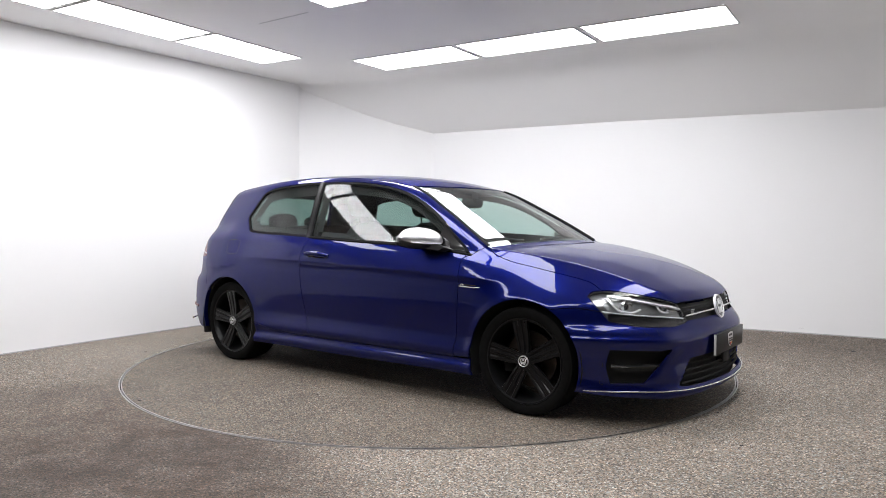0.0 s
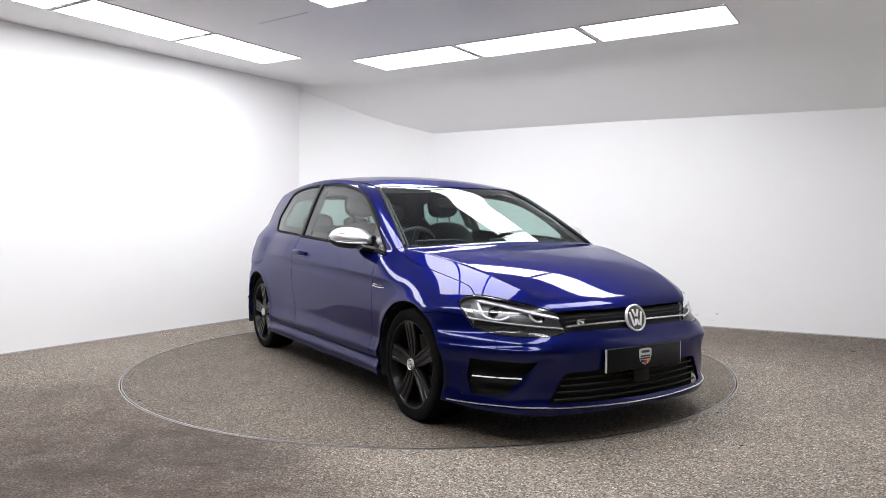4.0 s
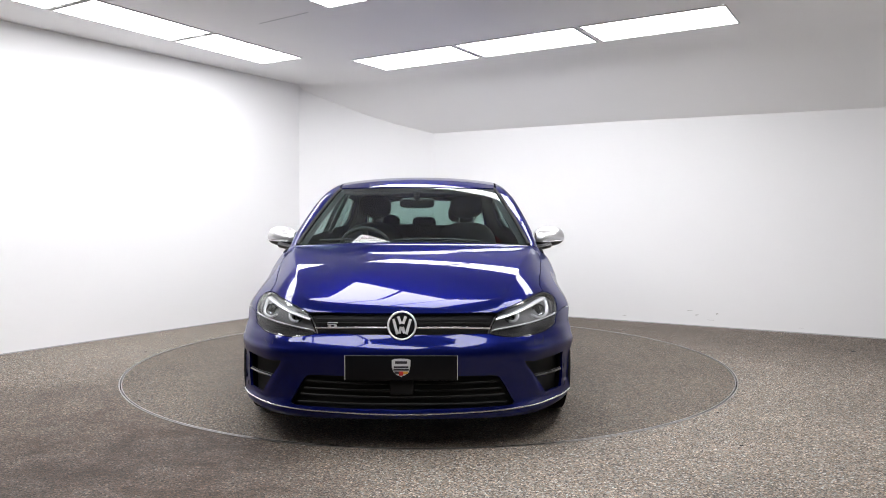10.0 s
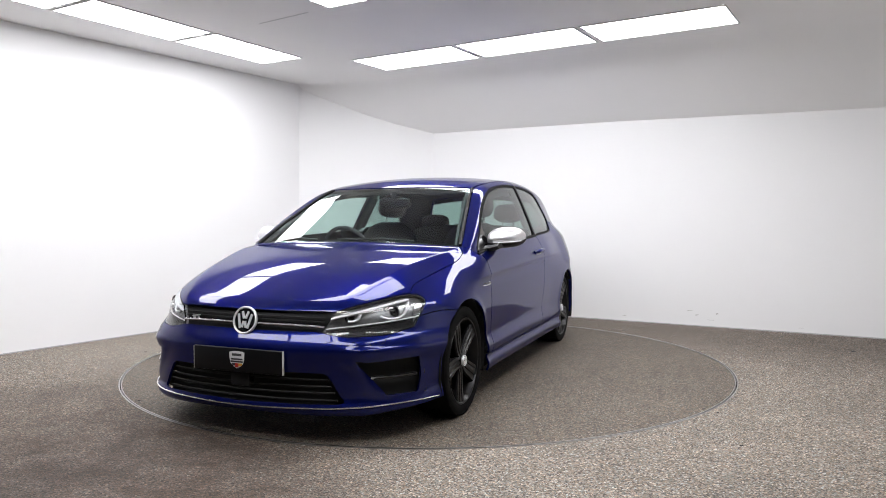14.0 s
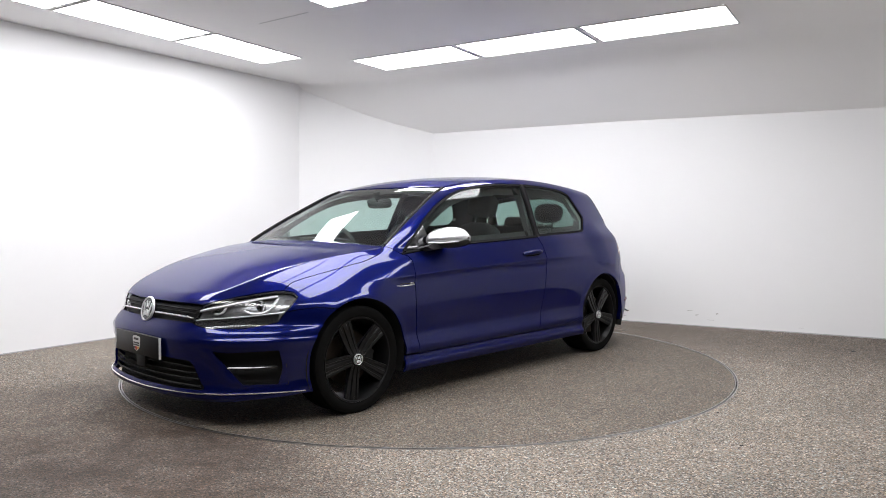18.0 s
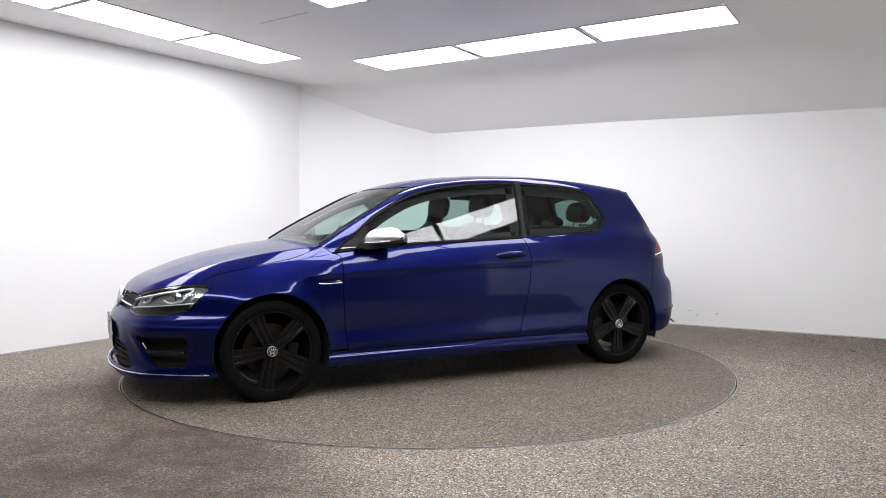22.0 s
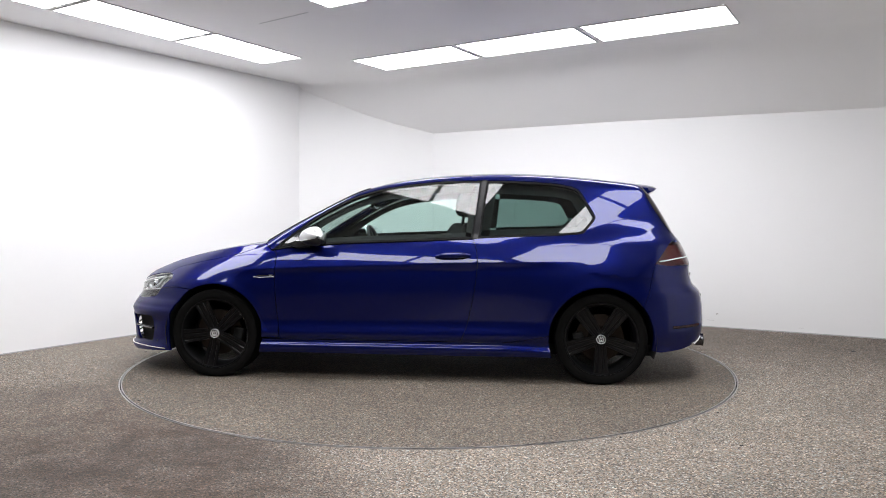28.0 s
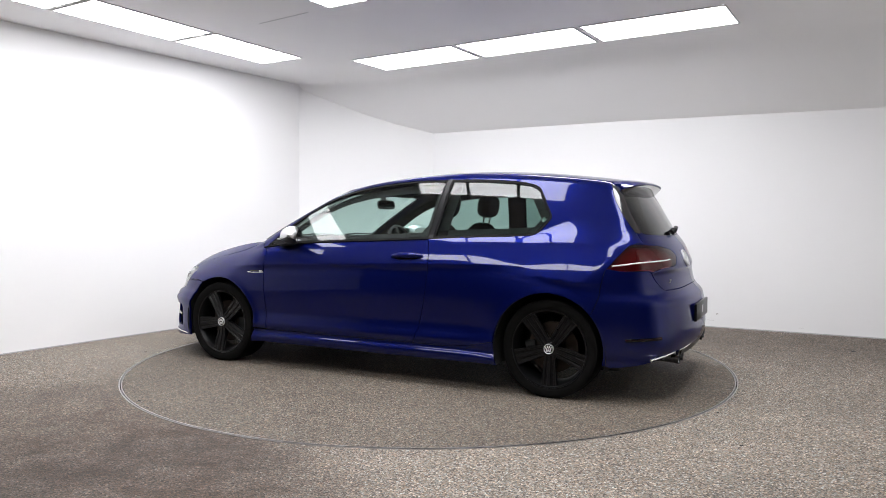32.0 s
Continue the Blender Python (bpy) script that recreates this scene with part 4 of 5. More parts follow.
def round_badge(r, center, normal, parent, name="badge"):
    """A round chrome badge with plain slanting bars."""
    m = Matrix.Translation(center) @ normal.to_track_quat("Z", "Y").to_matrix().to_4x4()

    def placed(bm):
        bmesh.ops.transform(bm, matrix=m, verts=bm.verts)
        return bm
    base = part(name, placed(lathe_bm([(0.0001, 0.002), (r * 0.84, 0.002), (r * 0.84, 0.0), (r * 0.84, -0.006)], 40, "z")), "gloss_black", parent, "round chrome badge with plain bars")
    prof = [(r * 0.86, 0.0), (r * 0.88, 0.006), (r * 0.94, 0.008), (r, 0.004), (r, -0.006)]
    hang(part("ring", placed(lathe_bm(prof, 40, "z")), "badge_silver", car), base)
    k = r * 0.82
    slants = ([(-0.70, 0.50), (-0.38, -0.68)], [(0.70, 0.50), (0.38, -0.68)], [(-0.30, 0.72), (-0.10, 0.16)], [(0.30, 0.72), (0.10, 0.16)], [(-0.20, -0.62), (-0.07, -0.14)], [(0.20, -0.62), (0.07, -0.14)])
    for line in slants:
        for (x0, y0), (x1, y1) in zip(line, line[1:]):
            d = Vector((x1 - x0, y1 - y0, 0)) * k
            b = box_bm(-0.03 * r, d.length + 0.03 * r, -0.095 * r, 0.095 * r, 0.002, 0.006, 0.0008, 1)
            rot = Matrix.Translation((x0 * k, y0 * k, 0)) @ Matrix.Rotation(math.atan2(d.y, d.x), 4, "Z")
            bmesh.ops.transform(b, matrix=rot, verts=b.verts)
            hang(part("bar", placed(b), "badge_silver", car), base)
    return base


c, n = on_skin(0.79, 0, 0.586, 0.012)
round_badge(0.070, c, Vector((0.97, 0, 0.24)).normalized(), car)

# number plate, blank and black, with a small shield
plate = part("number_plate", box_bm(0.852, 0.866, -0.262, 0.262, 0.341, 0.458, 0.003), "plate_black", car, "blank glossy black plate with a small shield")
MAT["plate_edge"] = material("pale_plate_edge", (0.55, 0.55, 0.55), 0.4)
MAT["shield_pale"] = material("pale_shield", (0.62, 0.63, 0.64), 0.4)
MAT["shield_dark"] = material("dark_shield", (0.03, 0.03, 0.035), 0.4)
MAT["shield_red"] = material("red_shield", (0.45, 0.03, 0.02), 0.4)
MAT["shield_gold"] = material("gold_shield", (0.65, 0.35, 0.05), 0.4)
for s in (-1, 1):
    hang(part("edge_strip", box_bm(0.853, 0.8655, 0.2622 * s - 0.0016, 0.2622 * s + 0.0016, 0.342, 0.457), "plate_edge", car, "pale end edge of the plate"), plate)
hang(part("edge_strip", box_bm(0.8525, 0.868, -0.258, 0.258, 0.4545, 0.4575, 0.001), "shield_dark", car), plate)


def shield(scale, x):
    out = [(-0.044, 0.036), (-0.030, 0.041), (0.0, 0.043), (0.030, 0.041), (0.044, 0.036), (0.043, 0.005), (0.036, -0.020), (0.020, -0.034), (0.0, -0.043), (-0.020, -0.034), (-0.036, -0.020), (-0.043, 0.005)]
    return loft_bm([[(x, a * scale, 0.401 + b * scale) for a, b in out], [(x + 0.0015, a * scale, 0.401 + b * scale) for a, b in out]])


sh = hang(part("shield", shield(1.0, 0.8662), "shield_pale", car, "small shield with pale, dark, red and gold fields"), plate)
hang(part("field", box_bm(0.8678, 0.8688, -0.036, 0.036, 0.388, 0.396), "shield_dark", car), plate)
hang(part("field", box_bm(0.8678, 0.8688, -0.034, 0.034, 0.400, 0.408), "shield_dark", car), plate)
hang(part("field", box_bm(0.8678, 0.8688, -0.028, 0.028, 0.420, 0.432), "shield_dark", car), plate)
hang(part("field", box_bm(0.8678, 0.8688, -0.031, -0.010, 0.372, 0.384), "shield_dark", car), plate)
hang(part("field", box_bm(0.8678, 0.8688, -0.010, 0.010, 0.364, 0.384), "shield_red", car), plate)
hang(part("field", box_bm(0.8678, 0.8688, 0.010, 0.031, 0.372, 0.384), "shield_gold", car), plate)
# small plain emblem in the grille, on the car's right
for dy, dz, w, h in ((0.0, 0.008, 0.05, 0.004), (0.006, 0.0, 0.045, 0.004), (-0.012, -0.008, 0.012, 0.008), (0.016, -0.008, 0.012, 0.008)):
    c, n = on_skin(0.768, -0.335, 0.586)
    hang(part("emblem", box_bm(c.x - 0.006, c.x, c.y - w / 2 - dy, c.y + w / 2 - dy, 0.587 + dz - h / 2, 0.587 + dz + h / 2, 0.001, 1), "silver", car), grille)

def inset(lp, view, by):
    return View(view).cast(shrink(View(view).flat(lp), by))


# ---- headlamps ----
MAT["lamp_dark"] = material("grey_lamp_housing", (0.26, 0.265, 0.27), 0.32, 0.6)
MAT["lamp_bowl"] = material("smoked_reflector", (0.38, 0.385, 0.39), 0.18, 1.0)
MAT["tail_red"] = material("deep_red_lamp_body", (0.19, 0.009, 0.013), 0.35)
MAT["pipe"] = material("dark_chrome", (0.12, 0.12, 0.125), 0.2, 1.0)
MAT["lamp_guide"] = material("frosted_light_guide", (0.66, 0.67, 0.69), 0.28, 0.35)
MAT["lamp_white"] = material("white_light_guide", (0.75, 0.76, 0.78), 0.3)
lamp_loop = loop_of(e_lamp_top, e_lamp_top_out, e_lamp_back, e_lamp_back_low, e_lamp_low, e_lamp_in)
for s in (1, -1):
    def fl(points):
        return [(x, y * s, z) for x, y, z in points]
    lp = lamp_loop if s > 0 else flipped(lamp_loop)
    lamp = panel("headlamp", "front", lp, "lens", car, both=False, sink=0.001, depth=0.0, grid=0.03, label="clear-lensed headlamp with two reflectors and a light strip")
    lamp.visible_shadow = False
    house = panel("housing", "front", lp, "lamp_dark", car, both=False, sink=0.030, depth=0.0, grid=0.02, gap=0.001)
    hang(house, lamp)
    hang(panel("bezel", "front", lp, "gloss_black", car, both=False, sink=0.003, depth=0.008, grid=0.02, gap=0.0015, holes=[inset(lp, "front", 0.006)]), lamp)
    # dark ribbed band below the light strip
    low = spline(fl([(0.751, 0.433, 0.560), (0.691, 0.560, 0.572), (0.599, 0.673, 0.583), (0.46, 0.778, 0.599)]))
    base = e_lamp_low[::-1] if s > 0 else flipped(e_lamp_low)[::-1]
    hang(panel("lower_band", "front", loop_of(base[1:], (low, -1)), "matt_black", car, both=False, sink=0.012, depth=0.0, grid=0.02, gap=0.0), lamp)
    hang(along_skin(fl([(0.751, 0.433, 0.561), (0.691, 0.560, 0.574), (0.599, 0.673, 0.585), (0.46, 0.778, 0.601), (0.43, 0.792, 0.606)]), "lamp_white", "light_strip", car, 0.0036, -0.009), lamp)
    # broad silver brow that slants under the upper edge
    hang(along_skin(fl([(0.728, 0.449, 0.609), (0.669, 0.552, 0.640), (0.58, 0.638, 0.670), (0.50, 0.690, 0.686), (0.430, 0.727, 0.695)]), "lamp_guide", "brow", car, 0.017, -0.014, 0.45), lamp)
    # two hooked light guides, each round a bowl with a lens
    for pts, (cx, cy, cz), r in (([(0.434, 0.735, 0.685), (0.483, 0.746, 0.639), (0.517, 0.736, 0.611), (0.573, 0.694, 0.603), (0.600, 0.662, 0.622)], (0.535, 0.700, 0.643), 0.026),
                                 ([(0.652, 0.572, 0.648), (0.666, 0.574, 0.616), (0.684, 0.558, 0.598), (0.701, 0.529, 0.596)], (0.690, 0.535, 0.618), 0.018)):
        hang(along_skin(fl(pts), "lamp_guide", "light_guide", car, 0.0085, -0.013, 0.7), lamp)
        c, n = on_skin(cx, cy * s, cz, -0.027)
        n = Vector((0.93, 0.30 * s, 0.08)).normalized()
        m = Matrix.Translation(c) @ n.to_track_quat("Z", "Y").to_matrix().to_4x4()
        b = lathe_bm([(r * 0.75, 0.000), (r * 1.0, 0.004), (r * 1.25, 0.014), (r * 1.35, 0.014), (r * 1.4, -0.01)], 28, "z")
        bmesh.ops.transform(b, matrix=m, verts=b.verts)
        hang(part("reflector", b, "lamp_bowl", car), lamp)
        b = lathe_bm([(0.0001, 0.012), (r * 0.4, 0.010), (r * 0.68, 0.003), (r * 0.75, -0.006)], 24, "z")
        bmesh.ops.transform(b, matrix=m, verts=b.verts)
        hang(part("projector", b, "gloss_black", car), lamp)
    # pale side reflector at the outer end
    block = spline(fl([(0.405, 0.762, 0.676), (0.374, 0.786, 0.669), (0.400, 0.793, 0.640), (0.426, 0.793, 0.615), (0.455, 0.776, 0.612), (0.430, 0.768, 0.645), (0.405, 0.762, 0.676)]))
    hang(panel("side_reflector", "front", loop_of(block), "lamp_bowl", car, both=False, sink=0.016, depth=0.01, grid=0.02, gap=0.0), lamp)

# ---- side glass, frames and mirrors ----
dlo_loop = loop_of(e_dlo_top, e_dlo_b, (e_belt, -1))
MAT["trim_rubber"] = mottled(material("window_trim", rough=0.6, spec=0.03), (0.006, 0.006, 0.0065), (0.013, 0.013, 0.013), 50)


glass_in = inset(dlo_loop, "side", 0.015)
quarter_in = inset(e_quarter, "side", 0.016)
panel("door_frame", "side", dlo_loop, "trim_rubber", car, holes=[glass_in], gap=0.001, sink=0.001, depth=0.02, grid=0.02)
panel("quarter_frame", "side", e_quarter, "trim_rubber", car, holes=[quarter_in], gap=0.001, sink=0.001, depth=0.02, grid=0.02)
for ob in panel("door_glass", "side", glass_in, "glass", car, gap=-0.004, sink=0.007, depth=0.0, grid=0.02, form=cabin, shade=side_pane, label="green-tinted door window"):
    ob.visible_shadow = False
for ob in panel("quarter_glass", "side", quarter_in, "glass_dark", car, gap=-0.004, sink=0.007, depth=0.0, grid=0.02, form=cabin, shade=side_pane, label="darker tinted rear quarter window"):
    ob.visible_shadow = False
windscreen.visible_shadow = False
pillar = loop_of((e_dlo_b, -1), spline([DOOR_TOP_B, QT]), spline([QT, QL]), spline([QL, DOOR_LOW_B]))
panel("pillar_cover", "side", pillar, "plate_black", car, gap=-0.001, sink=-0.0025, depth=0.004, grid=0.02, label="gloss black pillar cover")
strip = inset(screen_loop, "top", 0.026)
panel("windscreen_border", "top", screen_loop, "gloss_black", car, both=False, holes=[strip], gap=0.004, sink=0.006, depth=0.0)
for s in (1, -1):
    # black mirror triangle and the divider before the door glass
    tri = loop_of(*[x if s > 0 else flipped(x) for x in (spline([(-0.45, 0.80, 0.902), (-0.56, 0.755, 1.018), (-0.64, 0.735, 1.07)]), spline([(-0.64, 0.735, 1.07), (-0.66, 0.80, 0.915)]), spline([(-0.66, 0.80, 0.915), (-0.45, 0.80, 0.902)]))])
    if s > 0:
        t_l, t_r = panel("mirror_triangle", "side", tri, "gloss_black", car, gap=0.0, sink=0.004, depth=0.0)
    # mirror: silver cap above, black lower shell, foot, glass
    shells = {}
    for nm in ("mirror_cap", "mirror_shell"):
        bm = bmesh.new()
        rows = []
        for i in range(25):
            u = i / 24
            # from the car outwards
            y = (0.808 + 0.212 * u)
            full = (1 - (2 * abs(u - 0.42) / 1.16) ** 2.6) if u > 0.42 else (1 - (2 * (0.42 - u) / 1.05) ** 2.4)
            full = max(full, 0.02) ** 0.5
            ring = []
            for j in range(21):
                ang = math.radians(205 - 230 * j / 20) if nm == "mirror_cap" else math.radians(-25 - 130 * j / 20)
                rx, rz = 0.112 * full, (0.078 if ang % (2 * math.pi) < math.pi else 0.055) * full
                px = -0.685 - 0.095 * u + rx * math.cos(ang) * (1.0 if math.cos(ang) > 0 else 0.45)
                ring.append(bm.verts.new((px, y * s, 0.958 + 0.012 * u + rz * math.sin(ang))))
            rows.append(ring)
        for a, b in zip(rows, rows[1:]):
            for j in range(20):
                bm.faces.new((a[j], b[j], b[j + 1], a[j + 1]) if s > 0 else (a[j], a[j + 1], b[j + 1], b[j]))
        shells[nm] = bm
    cap = part("mirror_cap", shells["mirror_cap"], "silver", car, "satin silver door mirror cap")
    hang(part("mirror_shell", shells["mirror_shell"], "black", car, "black lower mirror shell"), cap)
    hang(part("indicator", tube_bm([(-0.595, 0.85 * s, 0.945), (-0.600, 0.91 * s, 0.946), (-0.635, 0.97 * s, 0.949), (-0.70, 1.008 * s, 0.955)], 0.004, 6), "lamp_white", car, "slim clear indicator strip"), cap)
    foot = loft_bm([[(-0.58 + dx, y * s, z + dz) for dx, dz in ((0.05, 0.0), (0.0, 0.018), (-0.09, 0.014), (-0.10, -0.012), (0.0, -0.02))] for y, z in ((0.77, 0.905), (0.82, 0.908), (0.86, 0.915), (0.90, 0.925))])
    hang(part("mirror_foot", foot, "black", car), cap)
    mg = loft_bm([[(-0.742 - 0.095 * (y - 0.808) / 0.212, y * s, z) for z in (lo2, hi2)] for y, lo2, hi2 in ((0.83, 0.925, 0.985), (0.86, 0.912, 1.008), (0.92, 0.912, 1.015), (0.97, 0.925, 1.005), (0.995, 0.94, 0.985))], ring=False)
    hang(part("mirror_glass", mg, "chrome", car), cap)
    # door handle: a bar, with the bowl's shade as a black strip below
    pts = [(-1.54, 0.885 * s, 0.843), (-1.65, 0.887 * s, 0.848), (-1.765, 0.885 * s, 0.851)]
    line = spline(pts)
    nn = normals_at(line)
    k = len(line)
    lift = [0.004 + 0.024 * min(1, 5 * i / k, 5 * (k - 1 - i) / k) for i in range(k)]
    hd = part("door_handle", tube_bm([Vector(line[i] + nn[i] * lift[i]) for i in range(k)], [0.012 + 0.007 * math.sin(math.pi * i / (k - 1)) for i in range(k)], 12, 0.95), "paint", door_l if s > 0 else door_r)
    line = spline([(-1.57, 0.885 * s, 0.829), (-1.65, 0.887 * s, 0.830), (-1.735, 0.885 * s, 0.834)])
    part("handle_bowl", tube_bm(line + normals_at(line) * -0.008, 0.0095, 8), "gloss_black", door_l if s > 0 else door_r)
    # wing badge: small chrome blade
    line = spline([(-0.285, 0.89 * s, 0.699), (-0.33, 0.89 * s, 0.695), (-0.43, 0.89 * s, 0.699)], 0.012)
    bd = part("wing_badge", tube_bm(line + normals_at(line) * 0.002, 0.0028, 6), "silver", car, "slim chrome wing badge")
    line = spline([(-0.31, 0.89 * s, 0.707), (-0.43, 0.89 * s, 0.708)], 0.012)
    hang(part("badge_fill", tube_bm(line + normals_at(line) * 0.001, 0.004, 6), "gloss_black", car), bd)
    c, n = on_skin(-0.408, 0.89 * s, 0.708, 0.004)
    hang(part("emblem", box_bm(c.x - 0.013, c.x + 0.013, min(c.y, c.y - 0.006 * s), max(c.y, c.y - 0.006 * s), c.z - 0.0045, c.z + 0.0045, 0.001, 1), "silver", car), bd)
    # belt trim
    line = (e_belt if s > 0 else flipped(e_belt))
    part("belt_trim", tube_bm(line + normals_at(line) * 0.002, 0.0065, 8), "trim_rubber", car)

# ---- sills ----
sill_loop = loop_of(e_wing_low, e_door_low, e_sill_rear, arc(REAR, ARCH, 4, -20, 8), spline([tuple(arc(REAR, ARCH, -20, -19, 2)[0]), (-1.3, 0.89, 0.182), tuple(arc(0.0, ARCH, 200, 199, 2)[0])]), arc(0.0, ARCH, 200, 184, 8))
panel("side_skirt", "side", sill_loop, "paint", car, grid=0.016)

# ---- rear end ----
R_END = tuple(r_arch_b[-1])
e_tail_top = spline([LAMP_T, (-3.17, 0.62, 0.940), (-3.24, 0.45, 0.935), (-3.27, 0.28, 0.90), (-3.28, 0.24, 0.86)])
e_tail_low = spline([(-3.28, 0.24, 0.86), (-3.28, 0.33, 0.805), (-3.255, 0.50, 0.795), (-3.19, 0.68, 0.79), (-3.08, 0.785, 0.785), LAMP_F])
tail_loop = loop_of(e_tail_top, e_tail_low, (e_lamp_front, -1))
e_hatch_base = spline([(-3.30, 0, 0.645), (-3.295, 0.3, 0.648), (-3.255, 0.56, 0.66), (-3.225, 0.645, 0.72), (-3.19, 0.685, 0.785)])
e_bumper_lamp = spline([(-3.19, 0.685, 0.785), (-3.08, 0.785, 0.783), LAMP_F])
glass_r = loop_of(spline([(-3.0, 0, 1.285), (-2.99, 0.3, 1.28), (-2.965, 0.49, 1.262), (-2.99, 0.535, 1.22), (-3.06, 0.575, 1.11), (-3.115, 0.585, 1.02), (-3.135, 0.55, 1.0), (-3.18, 0.3, 0.985), (-3.195, 0, 0.98)]))
glass_r = loop_of(glass_r, (flipped(glass_r), -1))
hatch_loop = loop_of(both_sides(e_roof_back), e_hatch_side, e_hatch_lamp, e_lamp_front, e_bumper_lamp[::-1], e_hatch_base[::-1], flipped(e_hatch_base), flipped(e_bumper_lamp), (flipped(e_lamp_front), -1), (flipped(e_hatch_lamp), -1), (flipped(e_hatch_side), -1))
hatch = panel("tailgate", "rear", hatch_loop, "paint", car, both=False, holes=[glass_r, tail_loop, flipped(tail_loop)], gap=0.002, grid=0.022)
hang(panel("rear_window", "rear", glass_r, "glass_dark", car, both=False, gap=0.002, sink=0.003, depth=0.0, grid=0.035, form=cabin, label="dark tinted rear window"), hatch).visible_shadow = False
half = loop_of(e_hatch_base, e_bumper_lamp, e_bump_seam, r_arch_b, spline([R_END, (-3.02, 0.88, 0.216), (-3.15, 0.83, 0.226), (-3.25, 0.76, 0.246), (-3.33, 0.6, 0.285), (-3.38, 0.3, 0.305), (-3.39, 0, 0.305)]))
rear_loop = np.concatenate([half, flipped(half)[::-1][1:-1]])
rear_bumper = panel("rear_bumper", "rear", rear_loop, "paint", car, both=False, grid=0.022, depth=0.03)
for s in (1, -1):
    lp = tail_loop if s > 0 else flipped(tail_loop)
    tl = panel("tail_lamp", "rear", lp, "lens_red", car, both=False, sink=0.0, depth=0.0, label="dark red tail lamp with a white light band")
    tl.visible_shadow = False
    hang(panel("housing", "rear", lp, "tail_red", car, both=False, sink=0.03, depth=0.0), tl)
    hang(along_skin([(-3.00, 0.81 * s, 0.812), (-3.08, 0.775 * s, 0.824), (-3.19, 0.66 * s, 0.836), (-3.25, 0.5 * s, 0.842), (-3.268, 0.40 * s, 0.846)], "lamp_white", "light_band", car, 0.0065, -0.004, 0.9, label="pale light band"), tl)
    hang(along_skin([(-3.10, 0.865 * s, 0.385), (-3.20, 0.82 * s, 0.39), (-3.29, 0.74 * s, 0.397)], "lens_red", "rear_reflector", car, 0.010, 0.001, label="dark red reflector strip"), rear_bumper)
    # twin tailpipes
    for y in (0.43, 0.55):
        prof = [(0.030, -3.05), (0.036, -3.31), (0.042, -3.345), (0.044, -3.35), (0.041, -3.345), (0.034, -3.25), (0.0001, -3.20)]
        bm = lathe_bm(prof, 28, "x")
        bmesh.ops.translate(bm, verts=bm.verts, vec=(0, y * s, 0.265))
        part("tailpipe", bm, "pipe", car, "dark chrome tailpipe")
# diffuser with a bright edge
secs = []
for i in range(21):
    y = -0.68 + 1.36 * i / 20
    x = -3.372 + 0.11 * (abs(y) / 0.72) ** 3
    zt = 0.315 - 0.035 * (abs(y) / 0.72) ** 2
    secs.append([(x, y, zt), (x + 0.005, y, 0.262), (x + 0.12, y, 0.235), (x + 0.15, y, zt)])
part("diffuser", loft_bm(secs), "black", car, "black rear diffuser")
pts = [(-3.381 + 0.11 * (abs(y) / 0.72) ** 3, y, 0.318 - 0.035 * (abs(y) / 0.72) ** 2) for y in np.linspace(-0.80, 0.80, 29)]
part("diffuser_trim", tube_bm(pts, 0.008, 8), "bright_trim", car)
# tailgate spoiler: painted top, gloss black underside and side wings
secs, under = [], []
for i in range(25):
    y = -0.515 + 1.03 * i / 24
    f = abs(y) / 0.515
    xr = -3.085 + 0.085 * f ** 4
    ztop = float(roof_z(np.array(-2.93))) - 0.042 * (abs(y) / 0.6) ** 2.2 - 0.003 - 0.012 * f ** 4
    secs.append([(-2.90, y, ztop + 0.006), (-2.98, y, ztop + 0.001), (xr + 0.02, y, ztop - 0.014), (xr, y, ztop - 0.024), (xr + 0.006, y, ztop - 0.032), (-2.96, y, ztop - 0.035)])
    under.append([(xr + 0.008, y * 0.995, ztop - 0.033), (xr + 0.025, y * 0.99, ztop - 0.052), (-2.97, y * 0.99, ztop - 0.075), (-2.94, y * 0.99, ztop - 0.037)])
sp = part("spoiler", loft_bm(secs), "paint", car, "blue roof spoiler with a gloss black underside")
hang(part("spoiler_underside", loft_bm(under), "gloss_black", car), sp)
for s in (1, -1):
    wing = loop_of(*[x if s > 0 else flipped(x) for x in (spline([(-2.915, 0.535, 1.300), (-2.97, 0.60, 1.19), (-3.05, 0.635, 1.06), (-3.10, 0.645, 1.01)]), spline([(-3.10, 0.645, 1.01), (-3.125, 0.60, 1.012), (-3.04, 0.575, 1.15), (-2.97, 0.51, 1.27), (-2.915, 0.535, 1.300)]))])
    panel("spoiler_fin", "rear", wing, "gloss_black", car, both=False, gap=0.0, sink=-0.004, depth=0.012)
c, n = on_skin(-3.28, 0, 0.83, 0.004)
round_badge(0.058, c, n, car, "rear_badge")
